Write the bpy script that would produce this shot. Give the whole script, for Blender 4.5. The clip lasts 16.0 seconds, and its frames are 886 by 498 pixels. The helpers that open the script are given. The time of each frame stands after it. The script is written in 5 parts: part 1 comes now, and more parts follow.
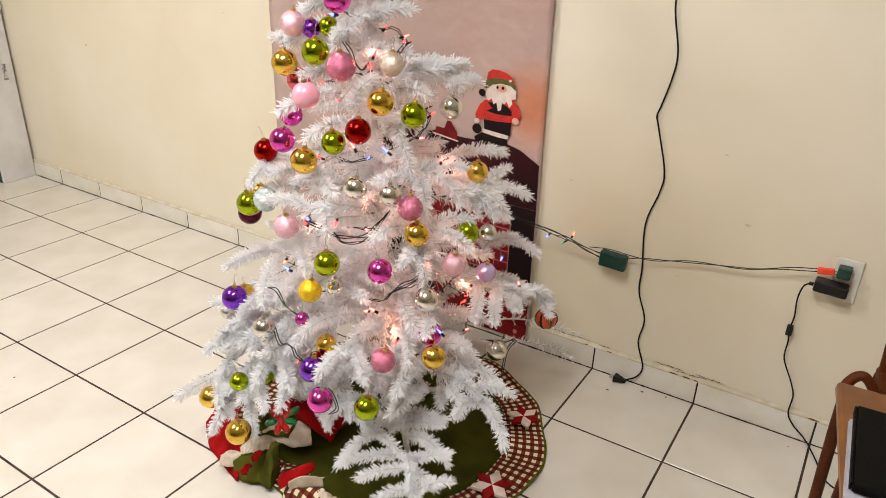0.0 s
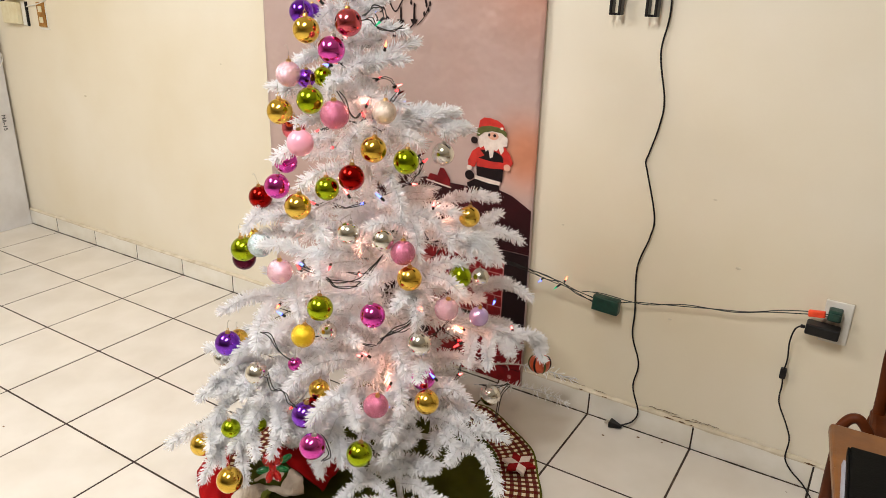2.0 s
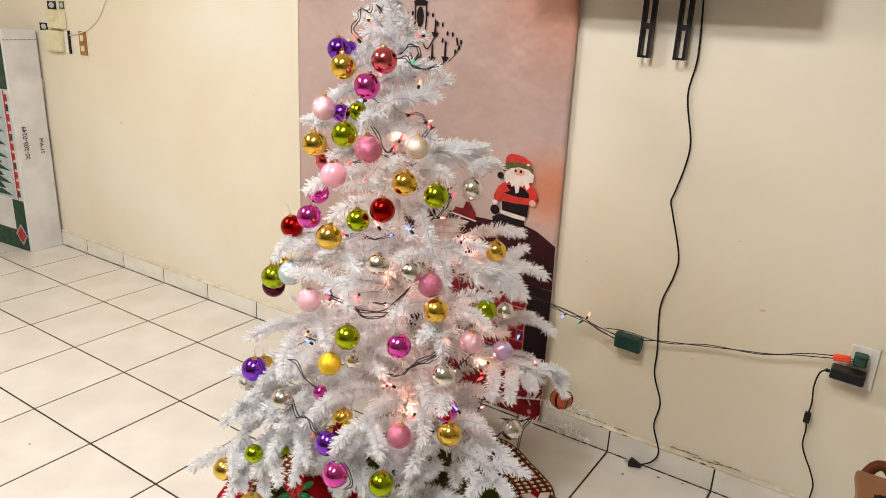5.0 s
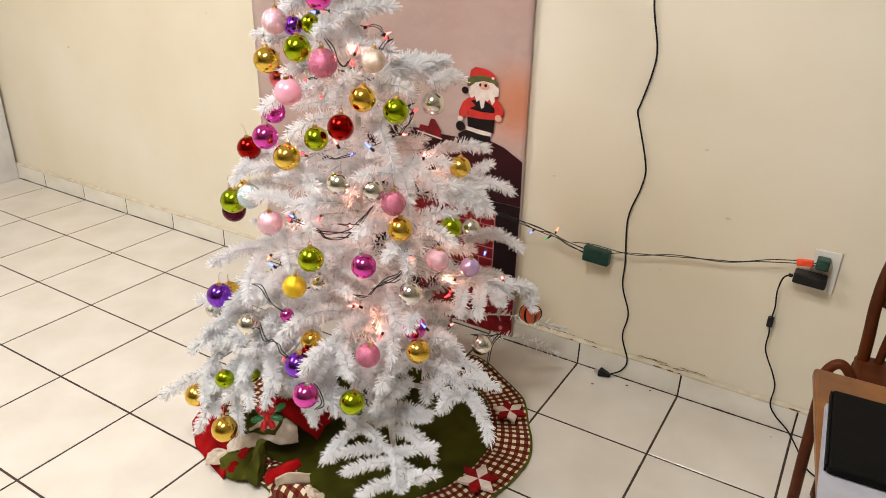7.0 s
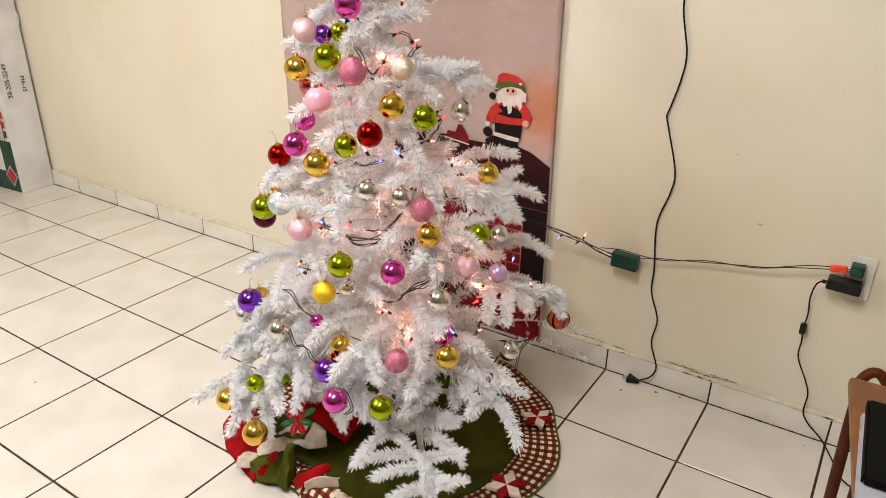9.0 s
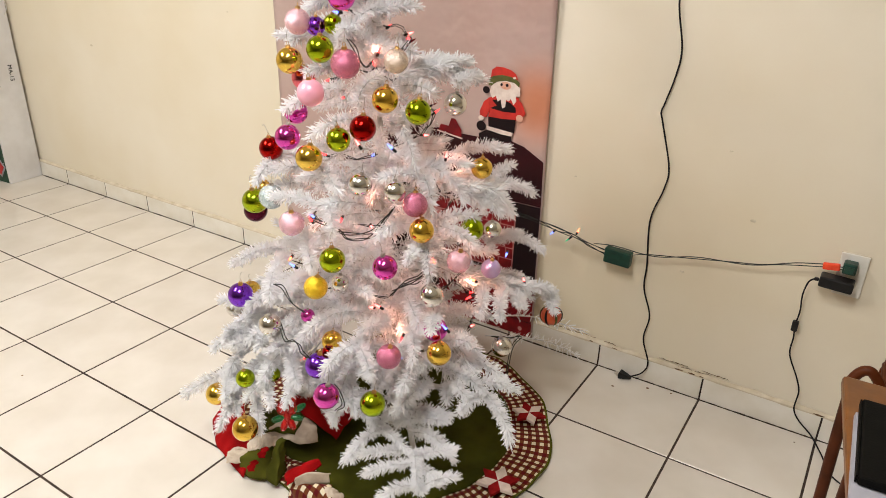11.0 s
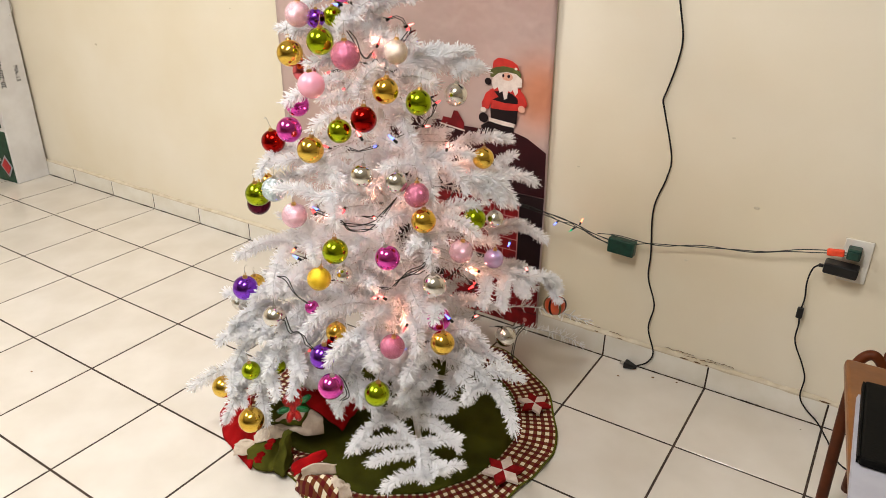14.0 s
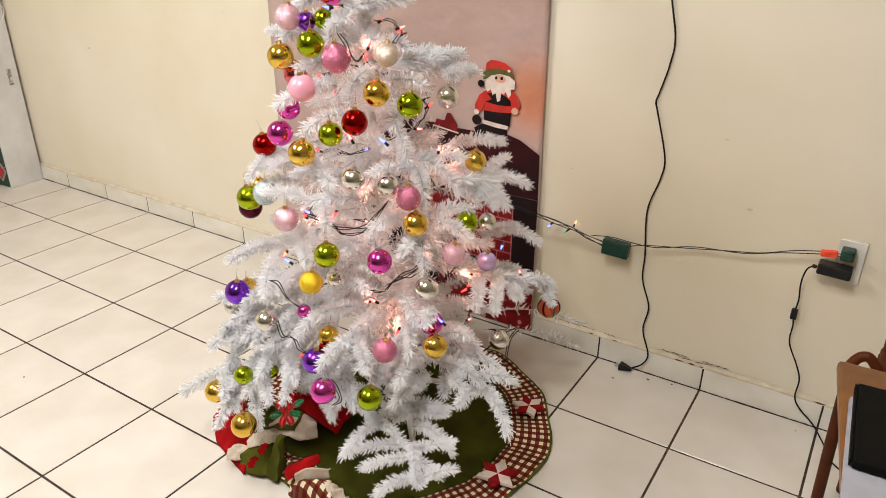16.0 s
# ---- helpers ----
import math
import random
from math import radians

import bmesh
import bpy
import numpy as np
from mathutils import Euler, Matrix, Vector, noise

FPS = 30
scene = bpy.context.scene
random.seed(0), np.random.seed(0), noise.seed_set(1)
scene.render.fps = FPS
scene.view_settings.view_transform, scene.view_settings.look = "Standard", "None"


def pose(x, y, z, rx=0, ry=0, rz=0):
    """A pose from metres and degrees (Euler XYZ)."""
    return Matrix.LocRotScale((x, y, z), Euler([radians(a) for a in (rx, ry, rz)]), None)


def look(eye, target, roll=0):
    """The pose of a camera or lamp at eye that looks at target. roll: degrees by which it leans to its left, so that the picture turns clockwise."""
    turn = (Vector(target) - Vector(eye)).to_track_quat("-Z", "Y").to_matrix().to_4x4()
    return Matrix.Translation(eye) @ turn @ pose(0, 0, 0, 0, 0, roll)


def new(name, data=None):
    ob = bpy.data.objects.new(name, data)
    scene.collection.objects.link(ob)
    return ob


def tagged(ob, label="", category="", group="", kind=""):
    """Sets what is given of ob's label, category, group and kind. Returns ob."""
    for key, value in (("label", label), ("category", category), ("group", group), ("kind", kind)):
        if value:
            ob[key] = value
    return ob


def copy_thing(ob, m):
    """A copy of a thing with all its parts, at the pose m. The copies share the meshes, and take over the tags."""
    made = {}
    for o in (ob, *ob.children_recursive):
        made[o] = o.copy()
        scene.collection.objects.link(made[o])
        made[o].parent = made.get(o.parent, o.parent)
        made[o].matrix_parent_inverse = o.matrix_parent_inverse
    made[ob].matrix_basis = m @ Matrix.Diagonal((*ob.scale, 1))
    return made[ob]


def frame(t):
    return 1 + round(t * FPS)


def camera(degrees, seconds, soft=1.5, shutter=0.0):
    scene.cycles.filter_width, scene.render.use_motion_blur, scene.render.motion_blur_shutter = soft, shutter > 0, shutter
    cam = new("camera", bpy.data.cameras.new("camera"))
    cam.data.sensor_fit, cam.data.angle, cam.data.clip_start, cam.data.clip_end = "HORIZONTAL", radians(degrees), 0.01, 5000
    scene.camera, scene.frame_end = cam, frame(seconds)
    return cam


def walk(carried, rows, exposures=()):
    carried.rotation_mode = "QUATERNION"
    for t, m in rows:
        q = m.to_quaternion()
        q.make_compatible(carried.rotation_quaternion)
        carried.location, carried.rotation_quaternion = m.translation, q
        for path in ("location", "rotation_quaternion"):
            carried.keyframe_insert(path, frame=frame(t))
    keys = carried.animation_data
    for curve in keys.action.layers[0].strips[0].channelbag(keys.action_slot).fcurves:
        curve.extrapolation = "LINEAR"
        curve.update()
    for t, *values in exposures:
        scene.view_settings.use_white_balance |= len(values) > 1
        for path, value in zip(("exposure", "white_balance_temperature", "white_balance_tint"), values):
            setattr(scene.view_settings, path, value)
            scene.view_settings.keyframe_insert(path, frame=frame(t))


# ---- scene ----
cam = camera(63.6, 16.0, 0.7)
PATH = [
    (0, (2.266, -1.968, 1.321), (1.309, -0.421, 0.49), 2.0),
    (0.5, (2.281, -1.969, 1.32), (1.311, -0.419, 0.509), 1.7),
    (1, (2.275, -1.974, 1.323), (1.293, -0.429, 0.516), 1.7),
    (1.5, (2.278, -1.975, 1.315), (1.299, -0.416, 0.533), 1.7),
    (2, (2.28, -1.977, 1.32), (1.303, -0.383, 0.612), 1.8),
    (2.5, (2.28, -1.983, 1.327), (1.266, -0.393, 0.662), 2.0),
    (3, (2.254, -2.021, 1.337), (1.245, -0.402, 0.734), 3.1),
    (3.2, (2.259, -2.024, 1.32), (1.239, -0.403, 0.743), 3.4),
    (5.3, (2.277, -2.002, 1.334), (1.236, -0.426, 0.677), 2.4),
    (5.5, (2.279, -1.999, 1.331), (1.228, -0.442, 0.645), 1.6),
    (6, (2.282, -1.999, 1.305), (1.274, -0.456, 0.529), 1.0),
    (6.5, (2.286, -1.986, 1.3), (1.334, -0.436, 0.47), 1.4),
    (7, (2.285, -1.977, 1.311), (1.354, -0.411, 0.487), 1.8),
    (7.5, (2.273, -1.981, 1.31), (1.342, -0.416, 0.484), 2.7),
    (8, (2.275, -1.977, 1.307), (1.323, -0.424, 0.481), 2.3),
    (8.5, (2.276, -1.983, 1.309), (1.29, -0.445, 0.494), 1.6),
    (8.7, (2.28, -1.983, 1.318), (1.286, -0.45, 0.506), 0.9),
    (11, (2.269, -1.974, 1.317), (1.302, -0.435, 0.484), 1.6),
    (11.5, (2.277, -1.97, 1.312), (1.318, -0.432, 0.465), 1.2),
    (12, (2.274, -1.971, 1.312), (1.302, -0.44, 0.469), 1.1),
    (12.5, (2.274, -1.975, 1.305), (1.309, -0.44, 0.463), 1.2),
    (13, (2.275, -1.968, 1.31), (1.301, -0.437, 0.468), 1.1),
    (13.5, (2.275, -1.967, 1.313), (1.289, -0.448, 0.465), 1.1),
    (14, (2.285, -1.977, 1.306), (1.302, -0.452, 0.464), 0.6),
    (14.5, (2.297, -1.979, 1.301), (1.329, -0.433, 0.481), 0.2),
    (15, (2.296, -1.965, 1.303), (1.316, -0.434, 0.468), -0.1),
    (15.5, (2.29, -1.961, 1.307), (1.326, -0.425, 0.462), 0.5),
    (16, (2.291, -1.965, 1.306), (1.313, -0.435, 0.469), 0.4),
]
walk(cam, [(t, look(eye, target, roll)) for t, eye, target, roll in PATH])

# ---- light ----
T = 0.33                        # floor tile
X0, X1, Y0, Y1, H = -2.02, 6.27, -11.88, 0.0, 2.62   # inside of the room
LAMPS = [(x, y) for y in (-1.72, -2.32) for x in (-0.10, 1.70)]
world = bpy.data.worlds.new("world")
scene.world = world
world.use_nodes = True
world.node_tree.nodes["Background"].inputs[0].default_value = (0.9, 0.93, 1.0, 1)
world.node_tree.nodes["Background"].inputs[1].default_value = 0.05
scene.view_settings.exposure = 0.0
for lx, ly in LAMPS:
    a = bpy.data.lights.new("ceiling_lamp", "AREA")
    a.shape, a.size, a.size_y, a.energy = "RECTANGLE", 0.46, 0.30, 26.3 if lx < 1 else 21.0
    a.color = (0.955, 0.95, 0.965)
    o = new("ceiling_lamp", a)
    o.matrix_world = pose(lx, ly, H - 0.075)


# ---- materials ----
def srgb(r, g, b):
    return tuple((c / 255 / 12.92 if c / 255 < 0.04045 else ((c / 255 + 0.055) / 1.055) ** 2.4) for c in (r, g, b))


def mat(name, a, b=None, scale=20.0, rough=0.5, metal=0.0, bump=0.0, bscale=None, coat=0.0, vary=0.0, spec=0.5, fine=0.0, detail=4):
    """Principled surface: two colours mixed by noise, a bump at a second scale, and a shift of value from piece to piece."""
    m = bpy.data.materials.new(name)
    m.use_nodes = True
    nt = m.node_tree
    p = nt.nodes["Principled BSDF"]
    tc = nt.nodes.new("ShaderNodeTexCoord")
    n = nt.nodes.new("ShaderNodeTexNoise")
    n.inputs["Scale"].default_value, n.inputs["Detail"].default_value = scale, detail
    nt.links.new(tc.outputs["Object"], n.inputs["Vector"])
    ramp = nt.nodes.new("ShaderNodeMapRange")
    ramp.inputs[1].default_value, ramp.inputs[2].default_value = 0.35, 0.65
    nt.links.new(n.outputs[0], ramp.inputs[0])
    mix = nt.nodes.new("ShaderNodeMix")
    mix.data_type = "RGBA"
    mix.inputs[6].default_value = (*a, 1)
    mix.inputs[7].default_value = (*(b or tuple(c * 0.88 for c in a)), 1)
    nt.links.new(ramp.outputs[0], mix.inputs[0])
    out = mix.outputs[2]
    if vary:
        info = nt.nodes.new("ShaderNodeObjectInfo")
        hsv = nt.nodes.new("ShaderNodeHueSaturation")
        mr = nt.nodes.new("ShaderNodeMapRange")
        mr.inputs[3].default_value, mr.inputs[4].default_value = 1 - vary, 1 + vary
        nt.links.new(info.outputs["Random"], mr.inputs[0])
        nt.links.new(mr.outputs[0], hsv.inputs["Value"])
        nt.links.new(out, hsv.inputs["Color"])
        out = hsv.outputs[0]
    nt.links.new(out, p.inputs["Base Color"])
    p.inputs["Roughness"].default_value, p.inputs["Metallic"].default_value = rough, metal
    p.inputs["Coat Weight"].default_value = coat
    p.inputs["Coat Roughness"].default_value = 0.05
    p.inputs["Specular IOR Level"].default_value = spec
    rr = nt.nodes.new("ShaderNodeMapRange")
    rr.inputs[3].default_value, rr.inputs[4].default_value = max(rough * 0.8, 0.02), min(rough * 1.25, 1)
    nt.links.new(n.outputs[0], rr.inputs[0])
    nt.links.new(rr.outputs[0], p.inputs["Roughness"])
    if bump:
        n2 = nt.nodes.new("ShaderNodeTexNoise")
        n2.inputs["Scale"].default_value, n2.inputs["Detail"].default_value = bscale or scale * 6, 3
        nt.links.new(tc.outputs["Object"], n2.inputs["Vector"])
        bp = nt.nodes.new("ShaderNodeBump")
        bp.inputs["Strength"].default_value, bp.inputs["Distance"].default_value = bump, 0.004
        nt.links.new(n2.outputs[0], bp.inputs["Height"])
        nt.links.new(bp.outputs[0], p.inputs["Normal"])
    return m


def glitter(name, a, b):
    """Flakes of foil: cells with their own tilt and sheen."""
    m = bpy.data.materials.new(name)
    m.use_nodes = True
    nt = m.node_tree
    p = nt.nodes["Principled BSDF"]
    tc = nt.nodes.new("ShaderNodeTexCoord")
    v = nt.nodes.new("ShaderNodeTexVoronoi")
    v.inputs["Scale"].default_value = 900
    nt.links.new(tc.outputs["Object"], v.inputs["Vector"])
    sep = nt.nodes.new("ShaderNodeSeparateColor")
    nt.links.new(v.outputs["Color"], sep.inputs[0])
    mix = nt.nodes.new("ShaderNodeMix")
    mix.data_type = "RGBA"
    mix.inputs[6].default_value, mix.inputs[7].default_value = (*a, 1), (*b, 1)
    nt.links.new(sep.outputs[0], mix.inputs[0])
    nt.links.new(mix.outputs[2], p.inputs["Base Color"])
    p.inputs["Metallic"].default_value, p.inputs["Roughness"].default_value = 0.7, 0.24
    geo = nt.nodes.new("ShaderNodeNewGeometry")
    off = nt.nodes.new("ShaderNodeVectorMath")
    off.operation, off.inputs[1].default_value = "SUBTRACT", (0.5, 0.5, 0.5)
    nt.links.new(v.outputs["Color"], off.inputs[0])
    mad = nt.nodes.new("ShaderNodeVectorMath")
    mad.operation, mad.inputs[1].default_value = "MULTIPLY_ADD", (1.1, 1.1, 1.1)
    nt.links.new(off.outputs[0], mad.inputs[0])
    nt.links.new(geo.outputs["Normal"], mad.inputs[2])
    nrm = nt.nodes.new("ShaderNodeVectorMath")
    nrm.operation = "NORMALIZE"
    nt.links.new(mad.outputs[0], nrm.inputs[0])
    nt.links.new(nrm.outputs[0], p.inputs["Normal"])
    return m


def glow(name, color, strength):
    m = bpy.data.materials.new(name)
    m.use_nodes = True
    p = m.node_tree.nodes["Principled BSDF"]
    p.inputs["Base Color"].default_value = (*color, 1)
    p.inputs["Roughness"].default_value = 0.15
    p.inputs["Emission Color"].default_value = (*color, 1)
    p.inputs["Emission Strength"].default_value = strength
    return m


def gingham(name):
    """Woven check of dark red and cream, 12 mm squares."""
    m = bpy.data.materials.new(name)
    m.use_nodes = True
    nt = m.node_tree
    p = nt.nodes["Principled BSDF"]
    tc = nt.nodes.new("ShaderNodeTexCoord")
    sep = nt.nodes.new("ShaderNodeSeparateXYZ")
    nt.links.new(tc.outputs["UV"], sep.inputs[0])
    cols = []
    for k in (0, 1):
        mul = nt.nodes.new("ShaderNodeMath")
        mul.operation, mul.inputs[1].default_value = "MULTIPLY", 1 / 0.0215
        nt.links.new(sep.outputs[k], mul.inputs[0])
        fr = nt.nodes.new("ShaderNodeMath")
        fr.operation = "FRACT"
        nt.links.new(mul.outputs[0], fr.inputs[0])
        gt = nt.nodes.new("ShaderNodeMath")
        gt.operation, gt.inputs[1].default_value = "GREATER_THAN", 0.5
        nt.links.new(fr.outputs[0], gt.inputs[0])
        cols.append(gt.outputs[0])
    add = nt.nodes.new("ShaderNodeMath")
    nt.links.new(cols[0], add.inputs[0])
    nt.links.new(cols[1], add.inputs[1])
    half = nt.nodes.new("ShaderNodeMath")
    half.operation, half.inputs[1].default_value = "MULTIPLY", 0.5
    nt.links.new(add.outputs[0], half.inputs[0])
    ramp = nt.nodes.new("ShaderNodeValToRGB")
    ramp.color_ramp.interpolation = "CONSTANT"
    e = ramp.color_ramp.elements
    e[0].position, e[0].color = 0.0, (*srgb(96, 26, 26), 1)
    e[1].position, e[1].color = 0.9, (*srgb(232, 220, 188), 1)
    mid = e.new(0.4)
    mid.color = (*srgb(112, 62, 36), 1)
    nt.links.new(half.outputs[0], ramp.inputs[0])
    nt.links.new(ramp.outputs[0], p.inputs["Base Color"])
    p.inputs["Roughness"].default_value = 0.9
    p.inputs["Specular IOR Level"].default_value = 0.08
    p.inputs["Sheen Weight"].default_value = 0.05
    n = nt.nodes.new("ShaderNodeTexNoise")
    n.inputs["Scale"].default_value = 600
    nt.links.new(tc.outputs["Object"], n.inputs["Vector"])
    bp = nt.nodes.new("ShaderNodeBump")
    bp.inputs["Strength"].default_value, bp.inputs["Distance"].default_value = 0.5, 0.001
    nt.links.new(n.outputs[0], bp.inputs["Height"])
    nt.links.new(bp.outputs[0], p.inputs["Normal"])
    return m


M = {
    "wall": mat("cream_wall_paint", srgb(239, 230, 211), srgb(229, 216, 188), 1.1, 0.55, bump=0.15, bscale=45),
    "grout": mat("dark_grout", srgb(74, 58, 46), srgb(46, 36, 30), 30, 0.9, bump=0.4),
    "tile": mat("glazed_tile", srgb(223, 216, 205), srgb(214, 206, 193), 5, 0.16, bump=0.03, bscale=14, vary=0.025),
    "base": mat("skirting_tile", srgb(238, 233, 222), srgb(228, 221, 206), 9, 0.3, bump=0.06, bscale=40, vary=0.03),
    "stain": mat("brown_stain", srgb(120, 88, 54), srgb(84, 60, 38), 90, 0.9, bump=0.6, bscale=300),
    "paintline": mat("rough_paint_edge", srgb(224, 213, 190), srgb(204, 190, 162), 22, 0.8, bump=0.8, bscale=90),
    "ceil": mat("white_ceiling", srgb(240, 238, 230), None, 4, 0.8, bump=0.1),
    "white": mat("white_plastic", srgb(236, 232, 222), srgb(226, 220, 206), 30, 0.35),
    "ivory": mat("ivory_plastic", srgb(232, 222, 186), srgb(222, 208, 166), 30, 0.4),
    "brass": mat("brass_plate", srgb(190, 140, 70), srgb(160, 112, 50), 40, 0.35, 0.7),
    "black": mat("black_plastic", srgb(20, 19, 18), srgb(28, 26, 25), 60, 0.4, bump=0.05, spec=0.3),
    "matt": mat("matt_black_cover", srgb(9, 9, 7), srgb(14, 13, 11), 40, 0.6, bump=0.15, bscale=300, spec=0.08),
    "cable": mat("black_cable", srgb(14, 13, 12), srgb(22, 20, 18), 50, 0.5, spec=0.3),
    "screen": mat("dark_screen", srgb(14, 14, 16), srgb(18, 18, 20), 8, 0.1),
    "tvwhite": mat("pearl_white_bezel", srgb(225, 224, 226), srgb(214, 213, 216), 20, 0.25, coat=0.4),
    "steel": mat("black_steel", srgb(30, 28, 28), srgb(44, 40, 38), 40, 0.4, 0.6),
    "green_plastic": mat("dark_green_plastic", srgb(20, 66, 52), srgb(14, 48, 38), 60, 0.4, bump=0.1),
    "green_wire": mat("dark_green_wire", srgb(22, 28, 22), srgb(14, 18, 15), 60, 0.5),
    "orange": mat("orange_plastic", srgb(255, 84, 40), srgb(235, 66, 28), 60, 0.4),
    "needle": mat("white_tinsel_needle", srgb(253, 253, 253), srgb(248, 248, 248), 60, 0.42, vary=0.03),
    "twig": mat("white_wire_twig", srgb(226, 224, 222), srgb(205, 202, 200), 60, 0.6),
    "pole": mat("white_pole", srgb(228, 226, 220), srgb(210, 206, 198), 20, 0.4),
    "felt": mat("olive_felt", srgb(76, 77, 20), srgb(58, 59, 14), 9, 0.95, bump=0.6, bscale=420, spec=0.08),
    "feltred": mat("red_felt", srgb(172, 18, 20), srgb(140, 12, 14), 14, 0.9, bump=0.5, bscale=400, spec=0.08),
    "feltgreen": mat("leaf_green_felt", srgb(98, 98, 34), srgb(76, 77, 25), 14, 0.95, bump=0.6, bscale=400, spec=0.08),
    "cream": mat("cream_fleece", srgb(226, 210, 190), srgb(206, 186, 164), 40, 0.95, bump=0.6, bscale=220),
    "check": gingham("gingham_cloth"),
    "patchred": mat("patch_red_cotton", srgb(150, 26, 28), srgb(128, 20, 22), 60, 0.9, bump=0.3, bscale=500, spec=0.08),
    "patchwhite": mat("patch_white_cotton", srgb(232, 214, 200), srgb(216, 196, 182), 60, 0.9, bump=0.3, bscale=500),
    "wood": mat("orange_brown_wood", srgb(126, 74, 12), srgb(104, 58, 9), 14, 0.35, bump=0.08, bscale=90, coat=0.2),
    "darkwood": mat("red_brown_wood", srgb(88, 39, 9), srgb(66, 29, 6), 14, 0.5, bump=0.08, bscale=90, spec=0.18),
    "paper": mat("white_paper", srgb(166, 164, 170), srgb(156, 154, 160), 20, 0.7),
    "carton": mat("white_carton", srgb(226, 224, 222), srgb(208, 204, 200), 6, 0.6, bump=0.1, bscale=30),
    "ink": mat("black_ink", srgb(34, 32, 32), None, 40, 0.7),
    "cartongreen": mat("dark_green_print", srgb(14, 70, 48), srgb(10, 50, 36), 30, 0.5),
    "cartonred": mat("red_print", srgb(190, 40, 44), srgb(170, 30, 36), 30, 0.5),
    "cartongrey": mat("pale_grey_print", srgb(196, 204, 206), srgb(170, 182, 184), 30, 0.5),
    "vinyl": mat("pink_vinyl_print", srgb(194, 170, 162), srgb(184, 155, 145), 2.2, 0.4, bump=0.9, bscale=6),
    "p_dark": mat("print_dark_maroon", srgb(62, 14, 20), srgb(38, 9, 14), 5, 0.5, spec=0.2),
    "p_black": mat("print_black", srgb(24, 12, 15), srgb(32, 15, 17), 8, 0.5, spec=0.2),
    "p_red": mat("print_brick_red", srgb(140, 24, 30), srgb(104, 16, 22), 20, 0.5, spec=0.2),
    "p_line": mat("print_mortar_pink", srgb(196, 130, 124), srgb(170, 104, 100), 20, 0.5),
    "p_santa": mat("print_bright_red", srgb(206, 42, 30), srgb(180, 34, 26), 30, 0.5),
    "p_white": mat("print_white", srgb(236, 220, 208), srgb(220, 200, 188), 60, 0.5),
    "p_skin": mat("print_peach", srgb(226, 172, 148), srgb(214, 158, 134), 30, 0.5),
    "p_olive": mat("print_olive", srgb(92, 94, 40), srgb(76, 78, 32), 60, 0.5),
    "p_orange": mat("print_orange", srgb(222, 150, 112), srgb(214, 160, 132), 5, 0.42),
    "cap": mat("gold_cap", srgb(214, 176, 110), srgb(190, 150, 84), 200, 0.3, 1.0),
    "capsilver": mat("silver_cap", srgb(205, 200, 192), srgb(180, 174, 166), 200, 0.3, 1.0),
    "beadred": mat("glossy_red_bead", srgb(196, 26, 18), srgb(150, 14, 12), 120, 0.12, bump=0.5, bscale=260, coat=0.6),
    "beadgreen": mat("glossy_green_bead", srgb(20, 116, 50), srgb(12, 84, 36), 120, 0.15, bump=0.5, bscale=260, coat=0.6),
    "diffuser": glow("lamp_diffuser", (1.0, 0.95, 0.84), 6.0),
}
for node in M["vinyl"].node_tree.nodes:
    if node.type == "BUMP":
        node.inputs["Distance"].default_value = 0.03
# warm orange patches mixed into the sheet, by the doll and its upper corner
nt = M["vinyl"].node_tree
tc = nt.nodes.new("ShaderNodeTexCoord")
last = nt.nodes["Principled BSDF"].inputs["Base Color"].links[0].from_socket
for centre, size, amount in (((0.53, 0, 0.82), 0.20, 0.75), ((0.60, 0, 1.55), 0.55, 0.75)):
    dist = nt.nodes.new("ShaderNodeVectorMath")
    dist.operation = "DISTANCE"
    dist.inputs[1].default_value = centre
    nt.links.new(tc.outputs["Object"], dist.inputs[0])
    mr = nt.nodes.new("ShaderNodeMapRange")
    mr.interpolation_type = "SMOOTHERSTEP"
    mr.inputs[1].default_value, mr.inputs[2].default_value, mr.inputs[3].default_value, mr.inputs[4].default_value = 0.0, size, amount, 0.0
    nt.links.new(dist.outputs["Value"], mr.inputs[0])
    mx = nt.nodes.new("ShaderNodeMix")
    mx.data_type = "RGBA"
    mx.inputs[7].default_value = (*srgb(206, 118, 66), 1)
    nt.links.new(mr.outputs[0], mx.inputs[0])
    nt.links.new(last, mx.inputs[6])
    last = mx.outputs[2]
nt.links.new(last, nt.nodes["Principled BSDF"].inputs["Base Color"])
nt = M["needle"].node_tree
tr = nt.nodes.new("ShaderNodeBsdfTranslucent")
tr.inputs["Color"].default_value = (*srgb(252, 251, 252), 1)
mx = nt.nodes.new("ShaderNodeMixShader")
mx.inputs[0].default_value = 0.36
nt.links.new(nt.nodes["Principled BSDF"].outputs[0], mx.inputs[1])
nt.links.new(tr.outputs[0], mx.inputs[2])
nt.links.new(mx.outputs[0], nt.nodes["Material Output"].inputs["Surface"])
